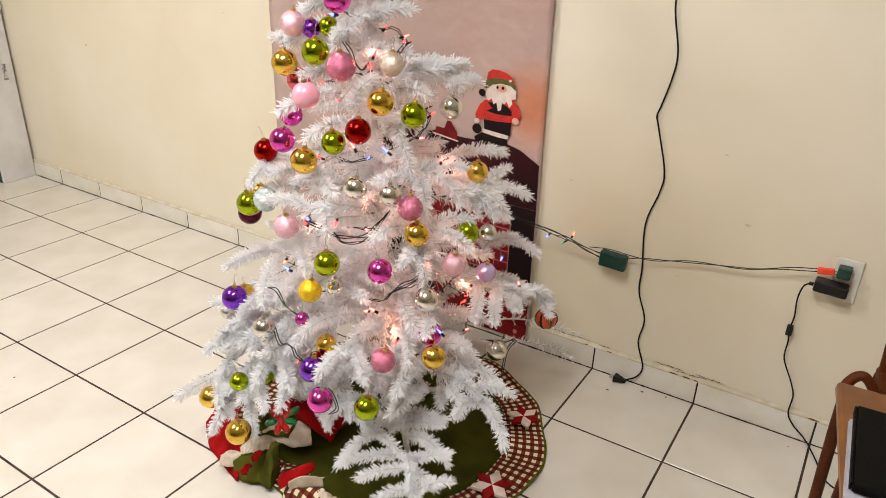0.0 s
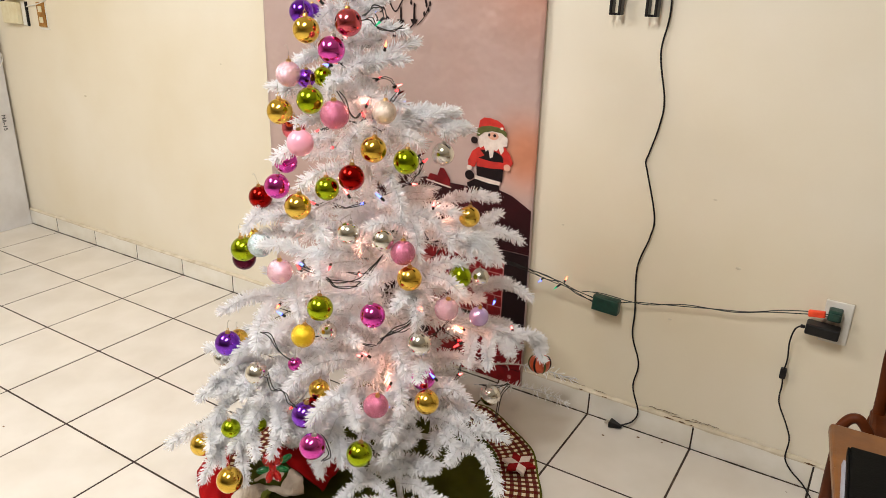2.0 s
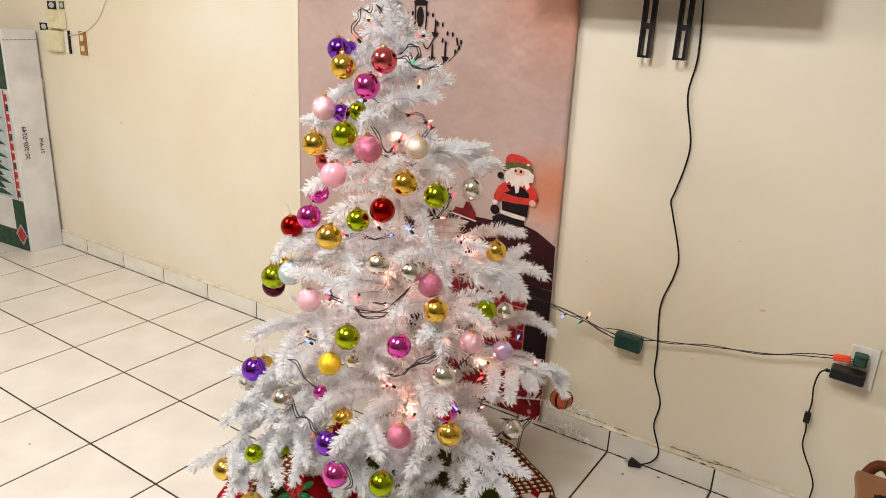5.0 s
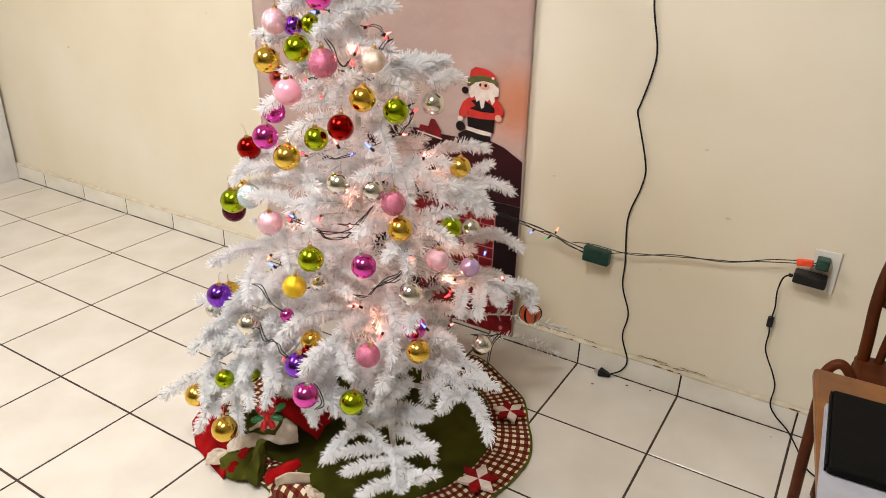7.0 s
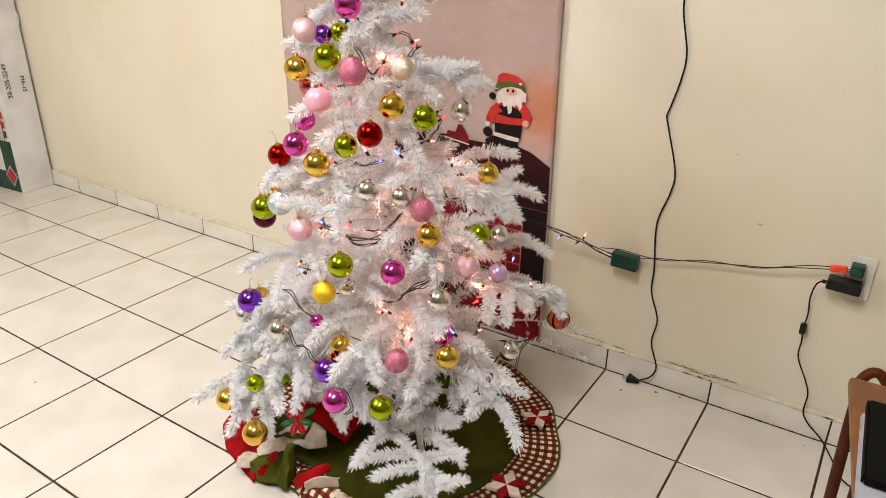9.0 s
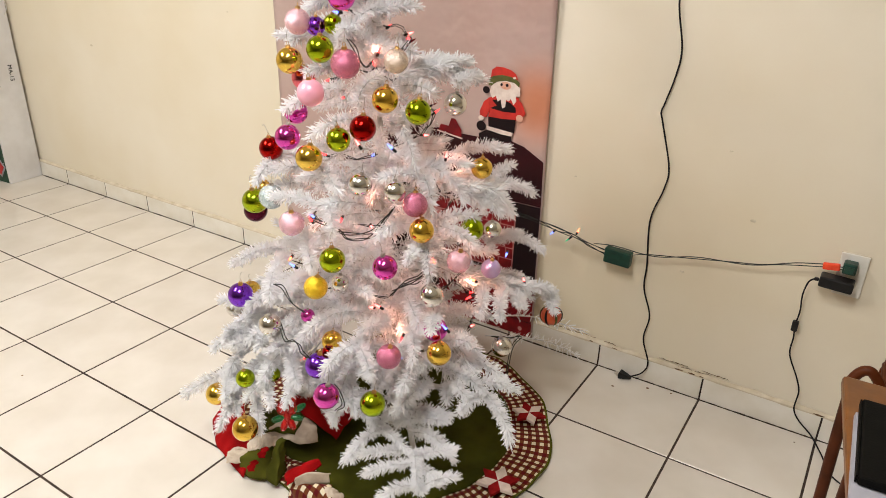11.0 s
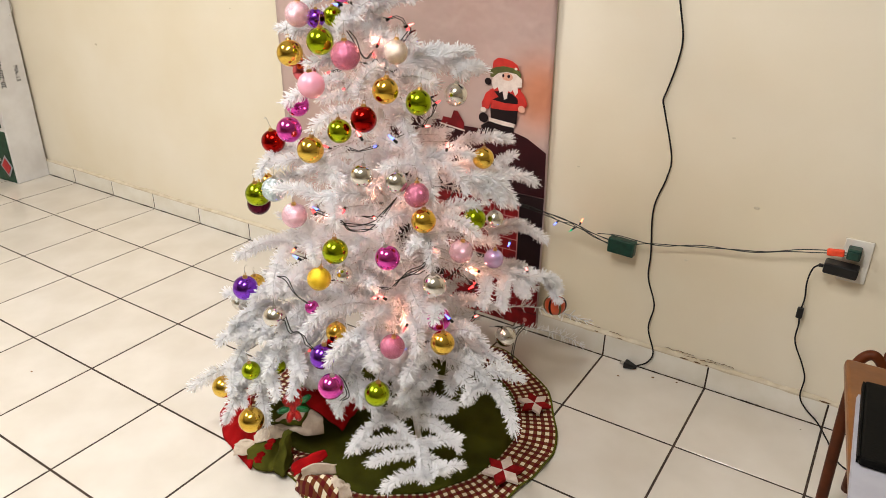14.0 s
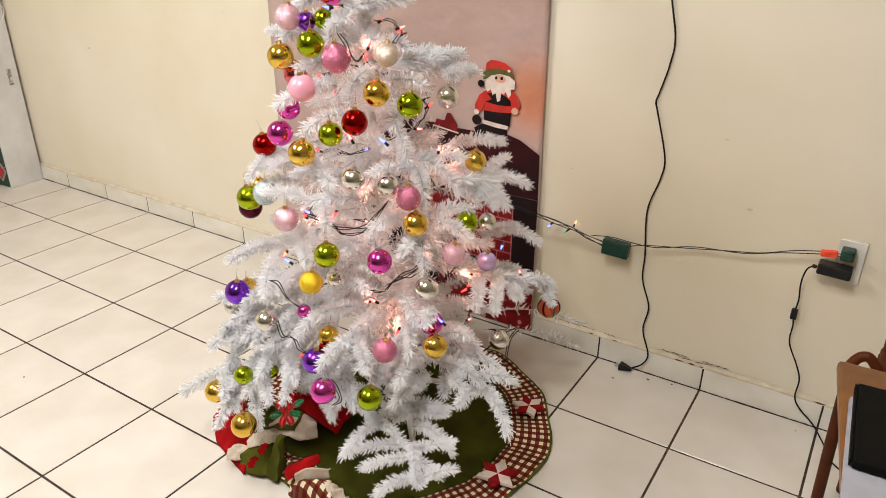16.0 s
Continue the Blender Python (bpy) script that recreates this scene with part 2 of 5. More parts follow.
BALL = {
    "gold": mat("gold_chrome", srgb(236, 200, 92), srgb(226, 184, 74), 10, 0.08, 1.0),
    "green": mat("lime_chrome", srgb(172, 190, 34), srgb(156, 176, 22), 10, 0.08, 1.0),
    "silver": mat("silver_chrome", srgb(232, 228, 222), srgb(222, 218, 210), 10, 0.07, 1.0),
    "magenta": mat("magenta_chrome", srgb(228, 92, 190), srgb(218, 78, 180), 10, 0.1, 1.0),
    "purple": mat("purple_chrome", srgb(136, 70, 212), srgb(122, 56, 196), 10, 0.1, 1.0),
    "red": mat("red_chrome", srgb(168, 20, 14), srgb(150, 14, 10), 10, 0.08, 1.0),
    "maroon": mat("maroon_chrome", srgb(92, 30, 50), srgb(78, 24, 42), 10, 0.1, 1.0),
    "rosemetal": mat("rose_chrome", srgb(222, 108, 120), srgb(210, 96, 108), 10, 0.1, 1.0),
    "satinpink": mat("pale_pink_satin", srgb(250, 178, 196), srgb(244, 168, 188), 30, 0.3, 0.1),
    "lavender": mat("lavender_pearl", srgb(204, 178, 216), srgb(192, 166, 206), 30, 0.2, 0.5),
    "clearblue": glitter("icy_blue_glitter", srgb(176, 204, 208), srgb(236, 246, 246)),
    "roseglit": glitter("rose_glitter", srgb(176, 84, 116), srgb(236, 150, 176)),
    "paleglit": glitter("pale_pink_glitter", srgb(238, 178, 196), srgb(255, 222, 230)),
    "champglit": glitter("champagne_glitter", srgb(214, 190, 170), srgb(246, 230, 214)),
    "yellowglit": glitter("yellow_glitter", srgb(236, 186, 20), srgb(255, 222, 60)),
    "striped": mat("orange_striped", srgb(214, 92, 50), srgb(200, 78, 40), 30, 0.35),
}
BULB = {
    "red": glow("red_bulb", (1.0, 0.03, 0.03), 6),
    "blue": glow("blue_bulb", (0.10, 0.16, 1.0), 5),
    "pink": glow("pink_bulb", (1.0, 0.11, 0.10), 8),
    "green": glow("green_bulb", (0.02, 0.45, 0.2), 0.8),
    "amber": glow("amber_bulb", (1.0, 0.14, 0.06), 6.0),
    "unlit": mat("unlit_red_bulb", srgb(120, 16, 18), srgb(90, 10, 12), 90, 0.2, coat=0.5),
}


# ---- mesh helpers ----
def obj(name, verts, faces, material, parent=None, label="", smooth=False):
    me = bpy.data.meshes.new(name)
    me.from_pydata([tuple(v) for v in verts], [], faces)
    me.materials.append(material)
    if smooth:
        me.polygons.foreach_set("use_smooth", [True] * len(me.polygons))
    me.update()
    o = new(name, me)
    if parent:
        o.parent = parent
    if label:
        tagged(o, label)
    return o


def part(name, bm, material, parent=None, label="", smooth=False):
    """One bmesh as one mesh object under a thing or a part."""
    me = bpy.data.meshes.new(name)
    bmesh.ops.recalc_face_normals(bm, faces=bm.faces)
    bm.to_mesh(me)
    bm.free()
    me.materials.append(material)
    if smooth:
        me.polygons.foreach_set("use_smooth", [True] * len(me.polygons))
    o = new(name, me)
    if parent:
        o.parent = parent
    if label:
        tagged(o, label)
    return o


def thing(name, m, label, category, group="", kind=""):
    o = new(name)
    o.empty_display_size = 0.05
    o.matrix_basis = m
    return tagged(o, label, category, group, kind)


def box(x0, x1, y0, y1, z0, z1, bevel=0.0, seg=2):
    bm = bmesh.new()
    r = bmesh.ops.create_cube(bm, size=1)
    for v in r["verts"]:
        v.co = ((x0 + x1) / 2 + v.co.x * (x1 - x0), (y0 + y1) / 2 + v.co.y * (y1 - y0), (z0 + z1) / 2 + v.co.z * (z1 - z0))
    if bevel:
        bmesh.ops.bevel(bm, geom=bm.edges[:], offset=bevel, segments=seg, affect="EDGES", profile=0.5)
    return bm


def smoothline(points, steps=8):
    """Catmull-Rom line through the points."""
    P = [Vector(p) for p in points]
    P = [P[0] * 2 - P[1]] + P + [P[-1] * 2 - P[-2]]
    out = []
    for i in range(1, len(P) - 2):
        a, b, c, d = P[i - 1:i + 3]
        for k in range(steps):
            t = k / steps
            out.append(0.5 * ((2 * b) + (c - a) * t + (2 * a - 5 * b + 4 * c - d) * t * t + (3 * b - a - 3 * c + d) * t ** 3))
    return out + [P[-2]]


def tube(line, r, sides=8, closed_ends=True):
    """Verts and faces of a tube along a line; r a number or a function of 0..1."""
    n = len(line)
    V, F = [], []
    up = Vector((0.31, 0.52, 0.79)).normalized()
    for i, p in enumerate(line):
        d = (line[min(i + 1, n - 1)] - line[max(i - 1, 0)]).normalized()
        s = d.cross(up)
        s = s.normalized() if s.length > 1e-4 else d.orthogonal().normalized()
        q = s.cross(d)
        rr = r(i / (n - 1)) if callable(r) else r
        for k in range(sides):
            a = 2 * math.pi * k / sides
            V.append(p + s * math.cos(a) * rr + q * math.sin(a) * rr)
    for i in range(n - 1):
        for k in range(sides):
            k2 = (k + 1) % sides
            F.append((i * sides + k, i * sides + k2, (i + 1) * sides + k2, (i + 1) * sides + k))
    if closed_ends:
        F.append(tuple(range(sides - 1, -1, -1)))
        F.append(tuple((n - 1) * sides + k for k in range(sides)))
    return V, F


def tubes(name, lines, r, material, parent=None, label="", sides=8):
    V, F = [], []
    for ln in lines:
        v, f = tube(ln, r, sides)
        F += [tuple(i + len(V) for i in q) for q in f]
        V += v
    return obj(name, V, F, material, parent, label, smooth=True)


def ball(r, u=32, v=20, squash=1.0):
    bm = bmesh.new()
    bmesh.ops.create_uvsphere(bm, u_segments=u, v_segments=v, radius=r)
    for p in bm.verts:
        p.co.z *= squash
    return bm


def polygon(points, y0, y1):
    """A sheet cut to an outline in x and z, from y0 (front) to y1."""
    bm = bmesh.new()
    f = bm.faces.new([bm.verts.new((x, y0, z)) for x, z in points])
    r = bmesh.ops.extrude_face_region(bm, geom=[f])
    for g in r["geom"]:
        if isinstance(g, bmesh.types.BMVert):
            g.co.y = y1
    return bm


def words(name, text, size, m, material, parent, depth=0.0006):
    """Raised lettering as a mesh, centred on its origin."""
    cu = bpy.data.curves.new(name, "FONT")
    cu.body, cu.size, cu.extrude, cu.align_x, cu.align_y = text, size, depth, "CENTER", "CENTER"
    tmp = new(name + "_curve", cu)
    me = bpy.data.meshes.new_from_object(tmp.evaluated_get(bpy.context.evaluated_depsgraph_get()))
    bpy.data.objects.remove(tmp)
    me.materials.clear()
    me.materials.append(material)
    o = new(name, me)
    o.parent = parent
    o.matrix_basis = m
    return o


# ---- the room ----
tagged(part("wall_north", box(X0 - 0.12, X1 + 0.12, 0.0, 0.12, 0, H), M["wall"]), "cream painted plaster wall with small dents", "wall", kind="structure")
# unseen south and east walls, set far off to dim bounce and reflections
tagged(part("wall_south", box(X0 - 0.12, X1 + 0.12, Y0 - 0.12, Y0, 0, H), M["wall"]), "plain cream painted wall", "wall", kind="structure")
tagged(part("wall_west", box(X0 - 0.12, X0, Y0, 0, 0, H), M["wall"]), "plain cream painted wall", "wall", kind="structure")
tagged(part("wall_east", box(X1, X1 + 0.12, Y0, 0, 0, H), M["wall"]), "plain cream painted wall", "wall", kind="structure")
tagged(part("ceiling", box(X0 - 0.12, X1 + 0.12, Y0 - 0.12, 0.12, H, H + 0.1), M["ceil"]), "plain white ceiling", "ceiling", kind="structure")
floor = tagged(part("floor", box(X0, X1, Y0, 0.0, -0.12, -0.0009), M["grout"]), "glossy cream floor tiles with dark joints", "floor", kind="structure")
baseboard = tagged(part("baseboard", box(X0, X1, -0.0116, -0.0005, 0.0, 0.079), M["grout"]), "low cream tile skirting with dark joints", "baseboard", kind="structure")

for lx, ly in LAMPS:
    lamp = thing("ceiling_light", pose(lx, ly, H), "square white ceiling light panel, switched on", "ceiling light", "ceiling lights")
    part("frame", box(-0.28, 0.28, -0.20, 0.20, -0.06, 0.0, 0.006), M["white"], lamp)
    part("diffuser", box(-0.25, 0.25, -0.17, 0.17, -0.068, -0.0605, 0.003), M["diffuser"], lamp, "glowing flat diffuser")

# ragged paint along the top of the skirting
V, F = [], []
n = 420
for i in range(n + 1):
    x = X0 + (X1 - X0) * i / n
    w = 0.004 + 0.012 * max(0, noise.noise((x * 9, 0.3, 0)) + 0.05) + 0.005 * noise.noise((x * 45, 1, 0))
    q = 0.0015 + 0.006 * max(0, noise.noise((x * 16, 4, 0)))
    V += [(x, -0.0133, 0.0792 - q), (x, -0.013, 0.0815), (x, -0.0015, 0.0825 + max(w, 0.001)), (x, -0.0015, 0.0792)]
for i in range(n):
    a, b = i * 4, i * 4 + 4
    F += [(a + k, b + k, b + k + 1, a + k + 1) for k in range(3)]
o = obj("trim", V, F, M["paintline"], smooth=False)
tagged(o, "uneven stained paint edge on the skirting", "trim", kind="structure")

# dirt in the joint between skirting and floor, broken and uneven
V, F = [], []
for i in range(901):
    x = X0 + (X1 - X0) * i / 900
    w = 0.0022 + 0.0022 * noise.noise((x * 13, 5, 0)) + 0.0016 * noise.noise((x * 70, 8, 0))
    w = max(w, 0.0006)
    V += [(x, -0.0142, 0.0004), (x, -0.0142 - w, 0.0004), (x, -0.0142 - w * 0.4, 0.0008 + w * 0.7), (x, -0.0134, 0.0008 + w)]
for i in range(900):
    a, b = i * 4, i * 4 + 4
    F += [(a + k + 1, b + k + 1, b + k + 2, a + k + 2) for k in range(2)]
tagged(obj("trim_joint", V, F, M["grout"]), "dark dirty joint between skirting and floor", "joint", kind="structure")
for x, w, h in [(1.905, 0.030, 0.004), (1.945, 0.022, 0.005), (1.975, 0.016, 0.003), (2.30, 0.030, 0.006), (1.62, 0.014, 0.004), (1.70, 0.022, 0.003)]:
    bm = ball(1.0, 12, 8)
    for v in bm.verts:
        q = 1 + 0.35 * noise.noise((v.co.x * 2 + x * 9, v.co.z * 2, 1))
        v.co = (x + v.co.x * w * 0.5 * q, -0.0125 + v.co.y * 0.0012, 0.081 + v.co.z * h * 0.5 * q)
    tagged(part("plaster_chip", bm, M["stain"], smooth=True), "brown stain on the skirting edge", "stain")
# broken plaster along the top of the skirting: thin ragged brown lines
for n, (x0, z0, x1, z1) in enumerate([(1.50, 0.091, 1.63, 0.093), (1.84, 0.094, 1.93, 0.096), (1.90, 0.086, 2.00, 0.090), (1.97, 0.097, 2.05, 0.094), (1.66, 0.090, 1.70, 0.089)]):
    V, F = [], []
    for i in range(25):
        u = i / 24
        x, z = x0 + (x1 - x0) * u, z0 + (z1 - z0) * u + 0.004 * noise.noise((u * 5, n, 0)) + 0.0015 * noise.noise((u * 25, n, 4))
        h = max(0.0004, math.sin(math.pi * u) ** 0.5 * (0.0010 + 0.0020 * noise.noise((u * 9, n, 7)) + 0.0009 * noise.noise((u * 40, n, 9))))
        V += [(x, -0.0028, z - h), (x, -0.0042, z), (x, -0.0028, z + h)]
    for i in range(24):
        F += [(3 * i + k, 3 * i + k + 3, 3 * i + k + 4, 3 * i + k + 1) for k in range(2)]
    tagged(obj("plaster_crack", V, F, M["stain"]), "ragged brown crack in the plaster over the skirting", "plaster crack")
for x, y, r in [(1.735, -0.097, 0.0035), (1.98, -0.175, 0.002), (0.191, -1.105, 0.003), (1.90, -0.03, 0.003), (1.83, -0.045, 0.004), (2.26, -0.06, 0.002)]:
    bm = ball(r, 8, 6)
    for v in bm.verts:
        v.co = (x + v.co.x * 1.3, y + v.co.y, 0.0004 + v.co.z * 0.3)
    tagged(part("floor_speck", bm, M["stain"], smooth=True), "dark speck of dirt on the floor tile", "dirt speck")
# small chips and nail holes in the plaster
for x, z, r in [(1.50, 0.62, 0.0035), (1.86, 0.40, 0.0045), (-0.915, 0.757, 0.007), (2.02, 0.60, 0.006), (0.02, 0.98, 0.004), (1.93, 0.78, 0.004)]:
    bm = ball(r, 10, 6)
    for v in bm.verts:
        v.co = (x + v.co.x * 1.4, -0.0005 + v.co.y * 0.25, z + v.co.z * 0.7)
    tagged(part("plaster_chip", bm, M["paintline"], smooth=True), "small chip in the wall paint", "wall chip")


# ---- poster backdrop ----
poster = thing("poster", pose(0.83, -0.0165, 0.0), "pink printed vinyl backdrop with a fireplace, on the wall", "backdrop")
PX0, PX1, PZ0, PZ1 = -0.545, 0.565, 0.016, 1.86
V, F = [], []
nx, nz = 60, 96
for j in range(nz + 1):
    for i in range(nx + 1):
        z = PZ0 + (PZ1 - PZ0) * j / nz
        x = PX0 + (PX1 + 0.016 * max(0, 1 - z / 1.4) - PX0) * i / nx
        V.append((x + 0.002 * noise.noise((3, z * 2, 0)), 0.0022 * noise.noise((x * 5, z * 4, 2)) + 0.0012 * noise.noise((x * 14, z * 9, 5)), z))
for j in range(nz):
    for i in range(nx):
        a = j * (nx + 1) + i
        F.append((a, a + 1, a + nx + 2, a + nx + 1))
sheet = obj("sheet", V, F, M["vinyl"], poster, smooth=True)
sol = sheet.modifiers.new("thickness", "SOLIDIFY")
sol.thickness = 0.001


def print_shape(name, pts, material, layer=1, label=""):
    """A printed area of the backdrop, in world x and z."""
    y = -0.0035 - 0.0006 * layer
    return part(name, polygon([(x - 0.83, z) for x, z in pts], y, y + 0.0004), material, poster, label)


def oval(cx, cz, rx, rz, n=20, a0=0.0, a1=360.0):
    return [(cx + rx * math.cos(radians(a0 + (a1 - a0) * k / n)), cz + rz * math.sin(radians(a0 + (a1 - a0) * k / n))) for k in range(n + (a1 - a0 < 360))]


# fireplace with its mantel, hearth and bricks
print_shape("mantel", [(0.80, 0.66), (0.82, 0.69), (0.88, 0.705), (0.93, 0.70), (1.10, 0.69), (1.17, 0.69), (1.20, 0.695), (1.27, 0.70), (1.33, 0.685), (1.398, 0.648), (1.402, 0.50), (0.80, 0.50)], M["p_dark"], 0, "printed dark mantelpiece")
print_shape("fireplace", [(0.80, 0.034), (1.404, 0.034), (1.402, 0.498), (0.80, 0.498)], M["p_black"], 0, "printed dark fireplace")
for r in range(5):
    for c in range(7):
        x0 = 1.005 + 0.052 * c + (0.026 if r % 2 else 0)
        if x0 < 1.30:
            print_shape("printed_brick", [(x0, 0.255 + 0.04 * r), (min(x0 + 0.049, 1.315), 0.255 + 0.04 * r), (min(x0 + 0.049, 1.315), 0.2915 + 0.04 * r), (x0, 0.2915 + 0.04 * r)], M["p_red"], 2)
print_shape("mortar", [(0.99, 0.25), (1.318, 0.25), (1.318, 0.455), (0.99, 0.455)], M["p_line"], 1)
print_shape("hearth", [(1.03, 0.078), (1.404, 0.078), (1.403, 0.235), (1.03, 0.235)], M["p_red"], 1)
print_shape("hearth_band", [(0.60, 0.020), (1.405, 0.020), (1.405, 0.075), (0.60, 0.075)], M["p_red"], 1)
for k in range(9):
    print_shape("dot", oval(0.66 + 0.088 * k, 0.045, 0.008, 0.008, 10), M["p_line"], 2)
print_shape("toy_sleigh", [(1.01, 0.688), (1.10, 0.676), (1.10, 0.70), (1.075, 0.735), (1.06, 0.735), (1.05, 0.708), (1.02, 0.71)], M["p_red"], 1)
print_shape("sleigh_runner", [(1.005, 0.684), (1.105, 0.671), (1.105, 0.676), (1.005, 0.689)], M["p_white"], 2)
# knitted doll on the mantel, as flat shapes
print_shape("doll_boot", [(1.164, 0.702), (1.193, 0.719), (1.240, 0.714), (1.282, 0.714), (1.283, 0.696), (1.232, 0.682), (1.170, 0.677)], M["p_black"], 1)
print_shape("doll_coat", [(1.192, 0.820), (1.223, 0.833), (1.272, 0.839), (1.301, 0.833), (1.299, 0.787), (1.296, 0.763), (1.197, 0.755), (1.198, 0.782)], M["p_santa"], 3)
print_shape("doll_sleeve", [(1.198, 0.822), (1.180, 0.809), (1.165, 0.775), (1.168, 0.757), (1.191, 0.759), (1.200, 0.782)], M["p_santa"], 4)
print_shape("doll_sleeve", [(1.296, 0.832), (1.312, 0.819), (1.326, 0.790), (1.317, 0.776), (1.296, 0.777), (1.288, 0.803)], M["p_santa"], 4)
print_shape("doll_vest", [(1.208, 0.817), (1.225, 0.801), (1.203, 0.790), (1.246, 0.785), (1.293, 0.787), (1.292, 0.802), (1.273, 0.815), (1.244, 0.822)], M["p_black"], 4)
print_shape("doll_trousers", [(1.197, 0.762), (1.247, 0.762), (1.294, 0.766), (1.291, 0.723), (1.250, 0.721), (1.200, 0.730)], M["p_black"], 4)
print_shape("doll_cuff", [(1.194, 0.732), (1.249, 0.727), (1.287, 0.724), (1.284, 0.712), (1.246, 0.713), (1.195, 0.720)], M["p_white"], 5)
print_shape("doll_beard", [(1.221, 0.874), (1.202, 0.861), (1.199, 0.840), (1.208, 0.822), (1.221, 0.831), (1.228, 0.814), (1.238, 0.821), (1.245, 0.795), (1.255, 0.800), (1.257, 0.823), (1.267, 0.820), (1.273, 0.829), (1.283, 0.811), (1.292, 0.823), (1.289, 0.838), (1.303, 0.840), (1.303, 0.864), (1.285, 0.878), (1.250, 0.881)], M["p_white"], 5)
print_shape("doll_cap", [(1.200, 0.885), (1.203, 0.909), (1.218, 0.920), (1.242, 0.920), (1.267, 0.915), (1.285, 0.905), (1.294, 0.888), (1.268, 0.892), (1.239, 0.893), (1.216, 0.889)], M["p_santa"], 6)
print_shape("doll_cap_band", [(1.194, 0.860), (1.193, 0.881), (1.210, 0.891), (1.239, 0.897), (1.268, 0.895), (1.290, 0.889), (1.300, 0.880), (1.299, 0.867), (1.283, 0.878), (1.250, 0.881), (1.221, 0.874), (1.204, 0.860)], M["p_olive"], 7)
print_shape("doll_face", oval(1.253, 0.866, 0.0191, 0.0120, 14), M["p_skin"], 6)
print_shape("doll_eye", oval(1.239, 0.868, 0.0040, 0.0050, 14), M["p_black"], 7)
print_shape("doll_eye", oval(1.258, 0.868, 0.0051, 0.0050, 14), M["p_black"], 7)
print_shape("doll_nose", oval(1.251, 0.859, 0.0040, 0.0030, 14), M["p_orange"], 7)
print_shape("doll_mitten", oval(1.307, 0.773, 0.0122, 0.0110, 14), M["p_skin"], 5)
print_shape("doll_mitten", oval(1.172, 0.754, 0.0102, 0.0080, 14), M["p_white"], 5)
print_shape("doll_pompom", oval(1.186, 0.845, 0.0122, 0.0110, 14), M["p_black"], 6)
print_shape("doll_ring", oval(1.174, 0.729, 0.0173, 0.0160, 14), M["p_black"], 6)
print_shape("doll_trim", oval(1.282, 0.893, 0.0051, 0.0040, 14), M["p_white"], 8)
# chandelier, dark line work
CH = M["p_black"]


def stroke(pts, r=0.0028, name="chandelier_arm"):
    ln = smoothline([(x - 0.83, -0.0045, z) for x, z in pts], 6)
    v, f = tube(ln, r, 6)
    v = [Vector((p.x, -0.0045 + (p.y + 0.0045) * 0.15, p.z)) for p in v]
    return obj(name, v, f, CH, poster, smooth=True)


stroke([(0.845, 1.60), (0.844, 1.50), (0.843, 1.375)], 0.003, "chandelier_rod")
print_shape("chandelier_body", oval(0.843, 1.315, 0.014, 0.032), CH, 1)
print_shape("chandelier_crown", [(0.815, 1.362), (0.822, 1.35), (0.866, 1.35), (0.873, 1.362), (0.85, 1.372), (0.838, 1.372)], CH, 1)
for sx in (0.822, 0.866):
    stroke([(sx, 1.355), (sx + 0.002, 1.31), (sx, 1.275)], 0.0028)
for k, (cx, cz) in enumerate([(0.905, 1.262), (0.896, 1.185), (0.947, 1.189), (0.79, 1.258), (0.765, 1.180), (0.725, 1.176)]):
    print_shape("chandelier_cup", [(cx - 0.014, cz + 0.008), (cx + 0.014, cz + 0.008), (cx + 0.007, cz - 0.006), (cx - 0.007, cz - 0.006)], CH, 1)
    print_shape("chandelier_candle", [(cx - 0.004, cz + 0.008), (cx + 0.004, cz + 0.008), (cx + 0.003, cz + 0.042), (cx, cz + 0.052), (cx - 0.003, cz + 0.042)], CH, 1)
    stroke([(0.843, 1.262 if k % 3 == 0 else 1.20), (0.5 * (0.843 + cx), cz - 0.045), (cx, cz - 0.006)], 0.0024)
for k in range(7):
    for sgn in (1, -1):
        bx, bz = 0.843 + sgn * (0.03 + 0.02 * k), 1.325 - 0.014 * k + 0.012 * (k % 2)
        print_shape("chandelier_leaf", oval(bx, bz, 0.004, 0.008, 8), CH, 1)
    stroke([(0.96, 1.18), (0.985, 1.205), (1.005, 1.242)], 0.0014, "chandelier_twig") if k == 0 else None
for bx, bz in [(0.985, 1.215), (1.0, 1.228), (1.006, 1.246), (0.99, 1.252), (0.948, 1.238), (0.935, 1.246)]:
    print_shape("chandelier_leaf", oval(bx, bz, 0.004, 0.008, 8), CH, 1)


# ---- television on its wall bracket ----
tv = thing("television", pose(1.648, 0, 1.424) @ pose(0, 0, 0, 4), "wall-mounted flat television with a pearl white frame", "television")
part("bezel_bottom", box(-0.362, 0.362, -0.155, -0.115, 0.0, 0.024, 0.005), M["tvwhite"], tv)
part("bezel_top", box(-0.362, 0.362, -0.155, -0.115, 0.41, 0.436, 0.006), M["tvwhite"], tv)
part("bezel_side", box(-0.362, -0.336, -0.155, -0.115, 0.0245, 0.4095, 0.005), M["tvwhite"], tv)
part("bezel_side", box(0.336, 0.362, -0.155, -0.115, 0.0245, 0.4095, 0.005), M["tvwhite"], tv)
part("screen", box(-0.3355, 0.3355, -0.147, -0.135, 0.0245, 0.4095), M["screen"], tv, "dark glossy screen")
part("back_shell", box(-0.34, 0.34, -0.1145, -0.06, 0.02, 0.42, 0.015), M["black"], tv)
bracket = thing("television_bracket", pose(1.650, 0, 1.242), "black steel television wall bracket with slotted rails", "bracket")
